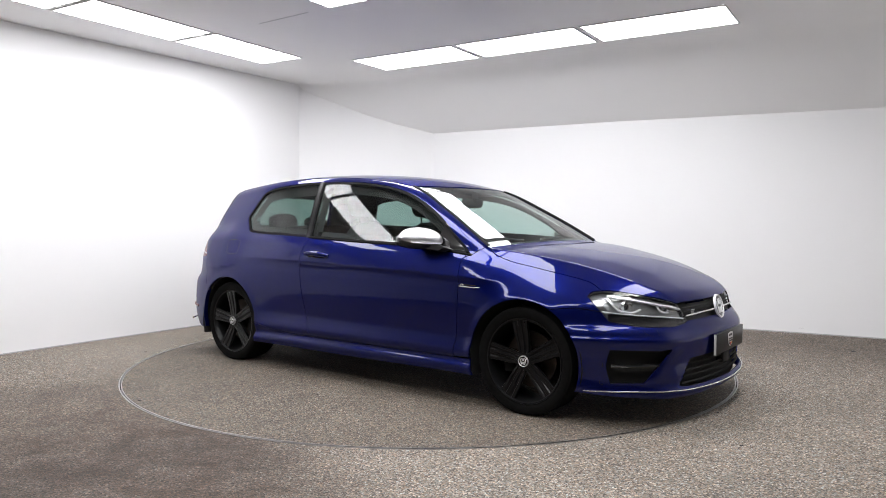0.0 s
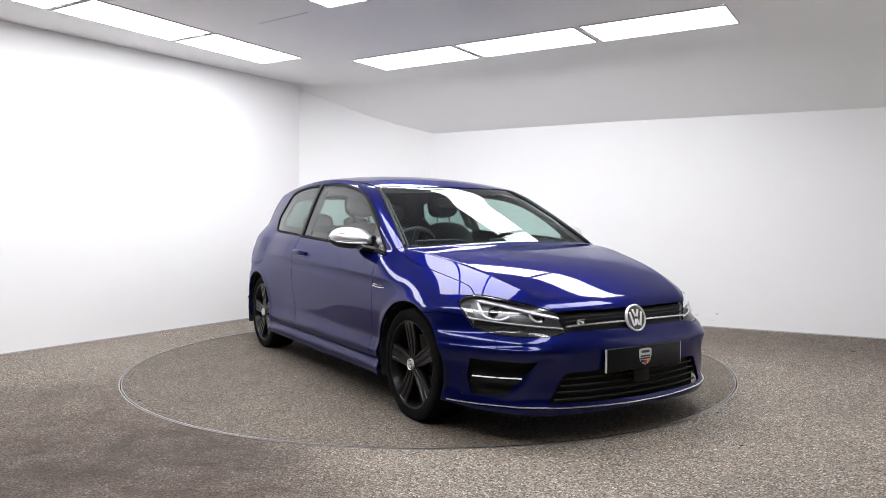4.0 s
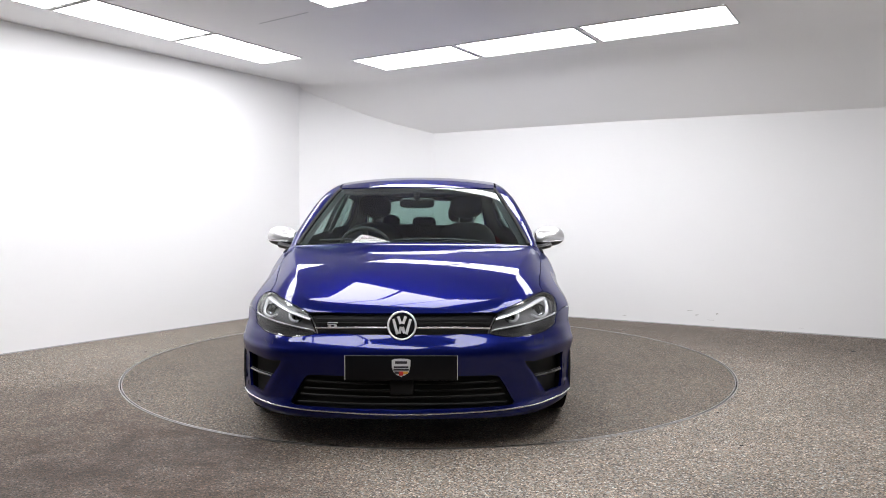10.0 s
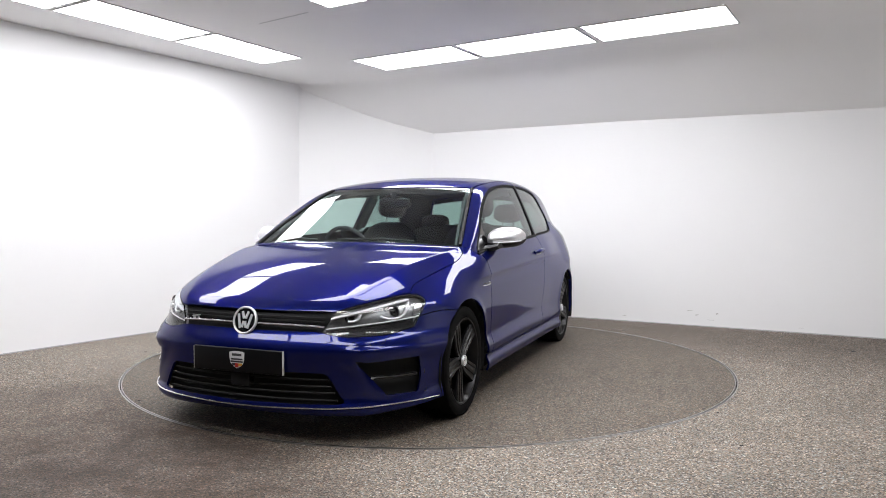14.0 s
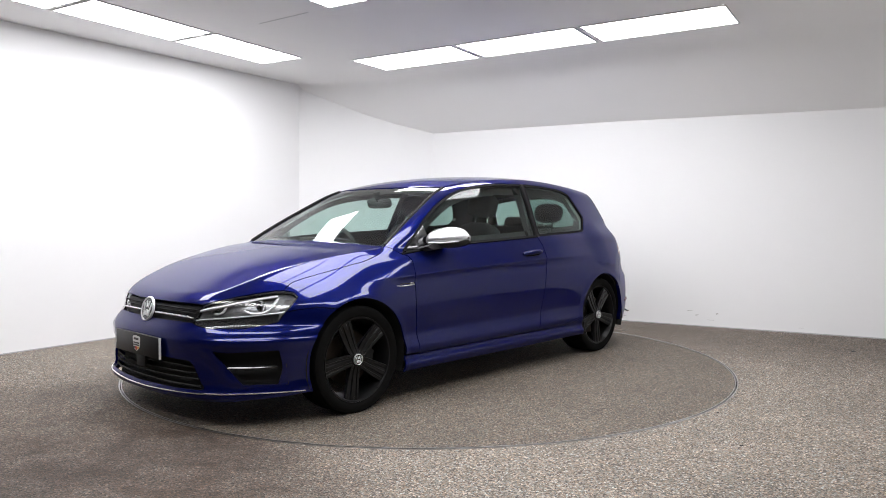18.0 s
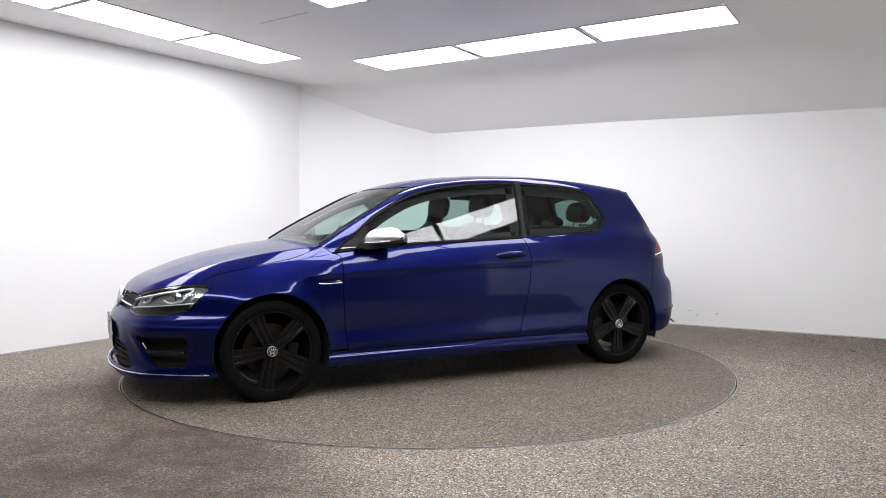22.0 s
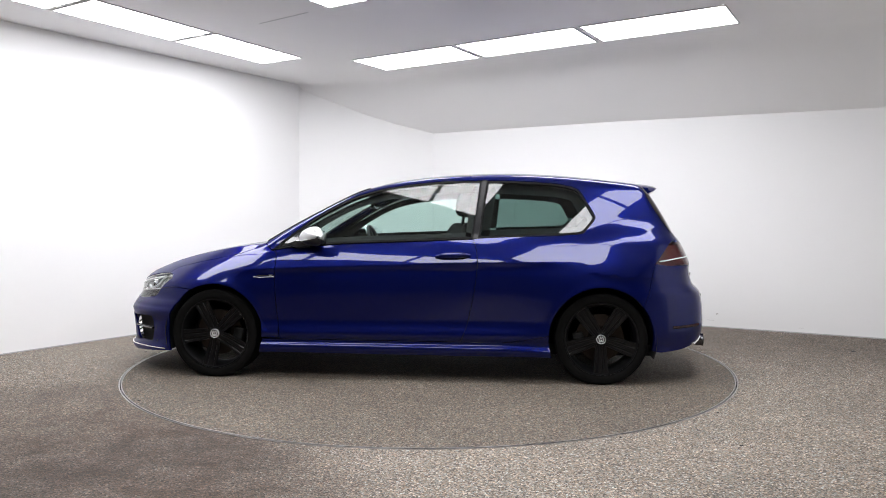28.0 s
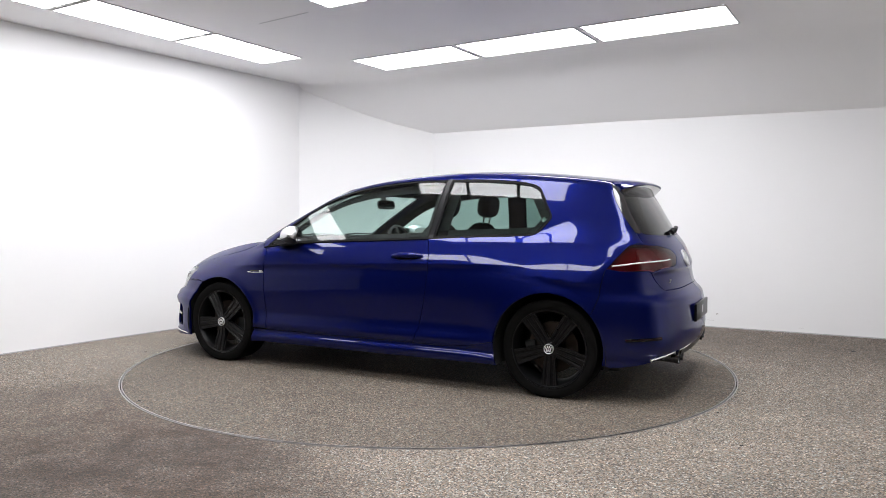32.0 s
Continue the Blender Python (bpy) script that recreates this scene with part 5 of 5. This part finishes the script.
# rear plate and wiper
rp = part("rear_plate", box_bm(-3.408, -3.392, -0.26, 0.26, 0.445, 0.555, 0.003), "plate_black", car, "blank black rear plate")
hang(part("shield", box_bm(-3.4100, -3.4084, -0.022, 0.022, 0.478, 0.526, 0.0006, 1), "shield_pale", car, "small pale shield"), rp)
part("rear_wiper", tube_bm([(-3.205, 0.0, 1.005), (-3.22, -0.02, 1.02), (-3.205, -0.2, 1.035), (-3.16, -0.38, 1.04)], [0.02, 0.018, 0.009, 0.006], 8), "matt_black", car)
for dy, dz, w, h in ((0.0, 0.008, 0.05, 0.005), (0.006, 0.0, 0.045, 0.005), (-0.012, -0.009, 0.012, 0.009), (0.016, -0.009, 0.012, 0.009)):
    c, n = on_skin(-3.27, 0.46, 0.715)
    hang(part("emblem", box_bm(c.x - 0.004, c.x + 0.003, c.y + dy - w / 2, c.y + dy + w / 2, 0.715 + dz - h / 2, 0.715 + dz + h / 2, 0.001, 1), "chrome", car), hatch)
# fuel flap: a fine groove in the right rear flank
line = spline([(-2.56, -0.865, 0.90), (-2.565, -0.885, 0.85), (-2.60, -0.89, 0.835), (-2.66, -0.89, 0.835), (-2.69, -0.885, 0.85), (-2.70, -0.85, 0.92), (-2.685, -0.838, 0.937), (-2.60, -0.84, 0.94), (-2.565, -0.845, 0.93), (-2.56, -0.865, 0.90)], 0.012)
part("fuel_flap_seam", tube_bm(line, 0.0016, 5), "liner", car)

# ---- underside and arches ----
part("underbody", box_bm(-3.02, 0.62, -0.66, 0.66, 0.16, 0.24, 0.02), "liner", car)
part("side_rail", box_bm(REAR + 0.36, -0.36, 0.60, 0.86, 0.19, 0.24, 0.01), "liner", car)
part("side_rail", box_bm(REAR + 0.36, -0.36, -0.86, -0.60, 0.19, 0.24, 0.01), "liner", car)
for ax in (0.0, REAR):
    for s in (1, -1):
        n = 24
        secs = []
        for i in range(n + 1):
            a = math.radians(-20 + 220 * i / n)
            secs.append([(ax + (ARCH + 0.012) * math.cos(a), y * s, HUB_Z + (ARCH + 0.012) * math.sin(a)) for y in (0.50, 0.70, 0.875)])
        bm = loft_bm(secs, ring=False)
        rim = [bm.verts.new((ax + (ARCH + 0.012) * math.cos(math.radians(-20 + 220 * i / n)), 0.50 * s, HUB_Z + (ARCH + 0.012) * math.sin(math.radians(-20 + 220 * i / n)))) for i in range(n + 1)]
        bm.faces.new(rim)
        part("arch_liner", bm, "liner", car)


# ---- wheels ----
def spoke_bm(a, y0):
    """One broad spoke with two grooves, from hub to rim."""
    secs = []
    for r, w, yf, th in ((0.030, 0.062, 0.000, 0.05), (0.075, 0.076, -0.004, 0.045), (0.13, 0.088, -0.002, 0.038), (0.19, 0.097, 0.004, 0.034), (0.226, 0.106, 0.006, 0.03), (0.236, 0.110, 0.004, 0.03)):
        g = 0.006 if 0.05 < r < 0.22 else 0.001
        sec = []
        prof = [(-0.5, -0.010), (-0.46, 0.0), (-0.30, 0.0), (-0.26, -g), (-0.14, -g), (-0.10, 0.001), (0.10, 0.001), (0.14, -g), (0.26, -g), (0.30, 0.0), (0.46, 0.0), (0.5, -0.010), (0.36, -th), (-0.36, -th)]
        for u, d in prof:
            t = u * w
            sec.append((r * math.cos(a) - t * math.sin(a), y0 + yf + d, r * math.sin(a) + t * math.cos(a)))
        secs.append(sec)
    return loft_bm(secs)


def wheel(ax, s, cap_y, first):
    """A black five-spoke alloy wheel with its tyre; first: the angle of one spoke."""
    bm = lathe_bm([(0.236, -0.008), (0.242, 0.002), (0.239, 0.009), (0.232, 0.007), (0.224, -0.012), (0.216, -0.03), (0.208, -0.10), (0.214, -0.17), (0.236, -0.19)], 72)
    m = Matrix.Translation((ax, (cap_y - 0.004) * s, HUB_Z)) @ Matrix.Diagonal((1, s, 1, 1))

    def at(b):
        bmesh.ops.transform(b, matrix=m, verts=b.verts)
        return b
    rim = part("wheel", at(bm), "wheel", car, "satin black five-spoke alloy wheel with chrome centre cap")
    hang(part("tyre", at(lathe_bm([(0.234, -0.19), (0.250, -0.205), (0.285, -0.212), (0.300, -0.200), (0.305, -0.175), (0.3055, -0.10), (0.305, -0.018), (0.300, 0.004), (0.292, 0.009), (0.283, 0.012), (0.276, 0.0125), (0.262, 0.013), (0.252, 0.011), (0.244, 0.007), (0.236, 0.002)], 96)), "rubber", car, "black low-profile tyre"), rim)
    for i in range(5):
        hang(part("spoke", at(spoke_bm(math.radians(first + 72 * i), -0.006)), "wheel", car, angle=25), rim)
    hang(part("hub", at(lathe_bm([(0.0001, -0.004), (0.034, -0.004), (0.042, -0.008), (0.05, -0.03), (0.05, -0.06)], 36)), "wheel", car), rim)
    for i in range(5):
        a = math.radians(first + 36 + 72 * i)
        b = lathe_bm([(0.0001, -0.022), (0.009, -0.021), (0.011, -0.03)], 10)
        bmesh.ops.translate(b, verts=b.verts, vec=(0.052 * math.cos(a), 0.008, 0.052 * math.sin(a)))
        hang(part("wheel_bolt", at(b), "gloss_black", car), rim)
    hang(part("brake_disc", at(lathe_bm([(0.06, -0.075), (0.075, -0.072), (0.08, -0.085), (0.158, -0.085), (0.158, -0.105), (0.08, -0.105)], 48)), "disc_metal", car, "rust-tinged brake disc"), rim)
    cal = box_bm(-0.06, 0.06, -0.115, -0.06, 0.105, 0.175, 0.012)
    bmesh.ops.transform(cal, matrix=Matrix.Rotation(radians(-100 if ax == 0.0 else 100), 4, "Y"), verts=cal.verts)
    hang(part("caliper", at(cal), "liner", car), rim)
    c = Vector((ax, (cap_y + 0.0005) * s, HUB_Z))
    badge = round_badge(0.031, c, Vector((0, s, 0)), car, "centre_cap")
    kids = list(badge.children)
    badge.parent = rim
    badge.location = (0, 0, 0)
    for k in kids:
        k.parent = rim
    return rim


wheel(0.0, 1, 0.872, 180 - 43)
wheel(REAR, 1, 0.852, 180 - 54)
wheel(0.0, -1, 0.872, 98)
wheel(REAR, -1, 0.852, 98)

# ---- interior ----
panel("headliner", "top", roof_loop, "headliner", car, both=False, sink=0.035, depth=0.0, grid=0.06)
panel("inner_side_trim", "side", side_loop, "trim", car, holes=[e_quarter], sink=0.035, depth=0.0, grid=0.05)
panel("door_card", "side", door_loop, "trim", car, sink=0.055, depth=0.0, grid=0.05)
dash_secs = []
for i in range(13):
    y = -0.72 + 1.44 * i / 12
    h = 0.02 if -0.52 < y < -0.18 else 0.0
    dash_secs.append([(-0.33, y, 0.885), (-0.50, y, 0.905 + h * 0.5), (-0.66, y, 0.905 + h), (-0.76, y, 0.87 + h), (-0.80, y, 0.76), (-0.74, y, 0.60), (-0.40, y, 0.50)])
part("dashboard", loft_bm(dash_secs), "trim", car, "dark moulded dashboard", angle=60)
for nm, lp, by in (("inner_door_frame", dlo_loop, 0.05), ("inner_quarter_frame", e_quarter, 0.058)):
    panel(nm, "side", lp, "liner", car, holes=[inset(lp, "side", by)], sink=0.05, depth=0.0, grid=0.05, gap=-0.012)
panel("screen_surround", "top", screen_loop, "trim", car, both=False, holes=[inset(screen_loop, "top", 0.045)], sink=0.03, depth=0.0, grid=0.05)
# steering wheel on the right
bm = bmesh.new()
rows = []
m = Matrix.Translation((-0.90, -0.36, 0.865)) @ Matrix.Rotation(radians(-68), 4, "Y")
for i in range(40):
    a = 2 * math.pi * i / 40
    rows.append([bm.verts.new(m @ Vector(((0.178 + 0.015 * math.cos(b)) * math.cos(a), (0.178 + 0.015 * math.cos(b)) * math.sin(a), 0.015 * math.sin(b)))) for b in [2 * math.pi * j / 8 for j in range(8)]])
for i in range(40):
    for j in range(8):
        bm.faces.new((rows[i][j], rows[(i + 1) % 40][j], rows[(i + 1) % 40][(j + 1) % 8], rows[i][(j + 1) % 8]))
sw = part("steering_wheel", bm, "trim", car, "dark three-spoke steering wheel")
for a in (0, 180, 270):
    b = box_bm(0.02, 0.17, -0.02, 0.02, -0.012, 0.006, 0.004)
    bmesh.ops.transform(b, matrix=m @ Matrix.Rotation(radians(a + 0), 4, "Z"), verts=b.verts)
    hang(part("spoke", b, "trim", car), sw)
b = lathe_bm([(0.0001, 0.02), (0.05, 0.015), (0.065, -0.005), (0.04, -0.1)], 24, "z")
bmesh.ops.transform(b, matrix=m, verts=b.verts)
hang(part("airbag_cover", b, "trim", car), sw)


def pillow_bm(w, d, h, p=3.0, rows=12, cols=24):
    """A rounded block centred on the origin: depth along x, width along y, height along z."""
    bm = bmesh.new()
    ring = []
    for i in range(rows + 1):
        v = -math.pi / 2 + math.pi * i / rows
        cv, sv = math.cos(v), math.sin(v)
        rr = abs(cv) ** (2 / p)
        z = math.copysign(abs(sv) ** (2 / p), sv) * h / 2
        ring.append([bm.verts.new((math.copysign(abs(math.cos(u)) ** (2 / p), math.cos(u)) * rr * d / 2, math.copysign(abs(math.sin(u)) ** (2 / p), math.sin(u)) * rr * w / 2, z)) for u in [2 * math.pi * j / cols for j in range(cols)]])
    for a, b in zip(ring, ring[1:]):
        for j in range(cols):
            bm.faces.new((a[j], a[(j + 1) % cols], b[(j + 1) % cols], b[j]))
    bmesh.ops.remove_doubles(bm, verts=bm.verts, dist=1e-5)
    return bm


def moved(bm, *args):
    bmesh.ops.transform(bm, matrix=pose(*args), verts=bm.verts)
    return bm


for y in (0.37, -0.37):
    seat = part("front_seat", moved(pillow_bm(0.50, 0.52, 0.20), -1.28, y, 0.48, 0, -8, 0), "cloth", car, "dark cloth sports seat")
    hang(part("backrest", moved(pillow_bm(0.50, 0.17, 0.60), -1.58, y, 0.775, 0, -16, 0), "cloth", car), seat)
    hang(part("headrest", moved(pillow_bm(0.26, 0.13, 0.18), -1.70, y, 1.195, 0, -10, 0), "cloth", car), seat)
    for d in (-0.06, 0.06):
        hang(part("headrest_post", tube_bm([(-1.67, y + d, 1.02), (-1.69, y + d, 1.12)], 0.007, 8), "chrome", car), seat)
bench = part("rear_bench", moved(pillow_bm(1.24, 0.5, 0.2, 5), -2.25, 0, 0.50, 0, -6, 0), "cloth", car, "dark cloth rear bench")
hang(part("backrest", moved(pillow_bm(1.22, 0.16, 0.56, 5), -2.52, 0, 0.76, 0, -18, 0), "cloth", car), bench)
# the left rear headrest is pulled up, the others are down
for y, w, h, z in ((0.36, 0.27, 0.165, 1.145), (-0.36, 0.27, 0.14, 1.065), (0.0, 0.22, 0.11, 1.06)):
    hang(part("headrest", moved(pillow_bm(w, 0.11, h), -2.61, y, z, 0, -12, 0), "cloth", car), bench)
    for d in (-0.05, 0.05):
        hang(part("headrest_post", tube_bm([(-2.59, y + d, 1.0), (-2.605, y + d, 1.08)], 0.006, 8), "trim", car), bench)
part("parcel_shelf", box_bm(-3.10, -2.62, -0.60, 0.60, 0.955, 0.975, 0.004), "trim", car)
rv = part("rear_view_mirror", moved(pillow_bm(0.25, 0.035, 0.075, 4), -0.955, 0.0, 1.208, 0, 8, 0), "gloss_black", car, "black interior mirror")
hang(part("mirror_stem", tube_bm([(-0.925, 0, 1.29), (-0.935, 0, 1.25), (-0.95, 0, 1.22)], [0.03, 0.02, 0.014], 10), "trim", car), rv)
for s in (1, -1):
    hang(part("sun_visor", moved(pillow_bm(0.36, 0.14, 0.02, 5), -1.16, 0.32 * s, 1.285, 0, 12, 0), "headliner", car), rv)
# black edge trims down the sides of the windscreen
for s in (1, -1):
    line = (e_screen_side if s > 0 else flipped(e_screen_side))[1:-1]
    nn = normals_at(line)
    part("screen_trim", tube_bm(line + nn * 0.001, 0.0095, 10, 0.8), "matt_black", car, "black trim beside the windscreen")
# wipers at the windscreen's foot
for p in ([(-0.335, 0.42, 0.955), (-0.36, 0.2, 0.968), (-0.33, -0.12, 0.962)], [(-0.36, -0.28, 0.957), (-0.37, -0.42, 0.965), (-0.43, -0.60, 0.957)]):
    part("wiper", tube_bm(p, 0.007, 6), "black", car)
part("cowl_panel", box_bm(-0.50, -0.30, -0.62, 0.62, 0.885, 0.905, 0.004), "black", car)

# ---- small marks about the booth ----
for x, y, r in ((1.62, -1.60, 0.012), (1.50, -2.19, 0.010), (3.72, 0.83, 0.016), (3.50, 0.28, 0.020), (-1.75, -1.28, 0.008), (2.55, 0.35, 0.009), (0.95, -2.05, 0.007), (-2.35, 0.35, 0.010)):
    rnd = random.Random(int(1000 * (x + 5)))
    pts = [Vector((r * (0.6 + 0.8 * rnd.random()) * math.cos(a), r * (0.4 + 0.5 * rnd.random()) * math.sin(a), 0)) for a in [2 * math.pi * i / 7 for i in range(7)]]
    bm = loft_bm([[p + Vector((x, y, 0.0005)) for p in pts], [p * 0.7 + Vector((x, y, 0.004)) for p in pts]])
    me = bpy.data.meshes.new("floor_debris")
    bm.to_mesh(me)
    bm.free()
    me.materials.append(MAT["black"])
    tagged(new("floor_debris", me), "tiny dark leaf scrap lying on the aggregate floor", "debris", "scraps on the floor")


def strip(name, a, b, wide, mat, label, z=CEIL - 0.0015):
    d = (b - a).normalized()
    n = Vector((-d.y, d.x, 0)) * wide / 2
    pts = [a + n, a - n, b - n, b + n]
    vs = [Vector((p.x, p.y, z)) for p in pts] + [Vector((p.x, p.y, z + 0.004)) for p in pts]
    tagged(mesh_object(name, vs, [(0, 1, 2, 3), (7, 6, 5, 4), (0, 4, 5, 1), (1, 5, 6, 2), (2, 6, 7, 3), (3, 7, 4, 0)], mat), label, "trim", kind="structure")


MAT["joint"] = material("grey_joint", (0.42, 0.42, 0.43), 0.8)
strip("trim_ceiling_joint", Vector((-1.38, 0.324, 0)), Vector((-0.937, -0.004, 0)), 0.006, "joint", "fine joint line in the ceiling boards")
strip("trim_ceiling_joint_far", Vector((2.283, 1.10, 0)) - ALONG_R * 0.9, Vector((2.698, 0.836, 0)), 0.004, "joint", "fine joint line along the soffit", CEIL - 0.014)
# dark sealant line at the foot of the walls
for nm, a, b, out in (("baseboard_left", LEFT_END, CORNER_L, LEFT_N), ("baseboard_right", CORNER_R, RIGHT_END, RIGHT_N)):
    o = out.normalized()
    vs = [a, b, b + o * 0.006, a + o * 0.006]
    vs = [Vector((p.x, p.y, 0.001)) for p in vs] + [Vector((p.x, p.y, 0.010)) for p in vs]
    tagged(mesh_object(nm, vs, [(0, 3, 2, 1), (4, 5, 6, 7), (0, 1, 5, 4), (1, 2, 6, 5), (2, 3, 7, 6), (3, 0, 4, 7)], "joint"), "thin grey sealant bead at the wall's foot", "trim", kind="structure")

# faint scuffs low on the far wall
MAT["scuff"] = material("grey_scuff", (0.52, 0.51, 0.50), 0.8)
for k, (f, z, w, h) in enumerate(((3.02, 0.155, 0.05, 0.006), (3.10, 0.11, 0.03, 0.012), (3.22, 0.07, 0.06, 0.005), (3.30, 0.13, 0.02, 0.02), (2.35, 0.06, 0.04, 0.006), (4.05, 0.05, 0.05, 0.005))):
    p = CORNER_R + ALONG_R * f + RIGHT_N.normalized() * 0.002
    q = p + ALONG_R * w
    o = RIGHT_N.normalized() * 0.001
    vs = [Vector((a.x, a.y, b)) for a, b in ((p, z), (q, z + 0.4 * h), (q, z + h), (p, z + 0.7 * h))]
    tagged(mesh_object("trim_scuff", vs + [v + o for v in vs], [(3, 2, 1, 0), (4, 5, 6, 7), (0, 1, 5, 4), (1, 2, 6, 5), (2, 3, 7, 6), (3, 0, 4, 7)], "scuff"), "faint grey scuff low on the white wall", "trim", kind="structure")


def motions():
    """The turntable and the car on it turn together at a steady 5.3 degrees a second."""
    rows = [(float(t), pose(0, 0, 0, 0, 0, 0.342 - 5.30625 * (t - 9.7) - 90.0)) for t in range(0, 33)]
    walk(car, rows)
    walk(turntable, rows)


motions()
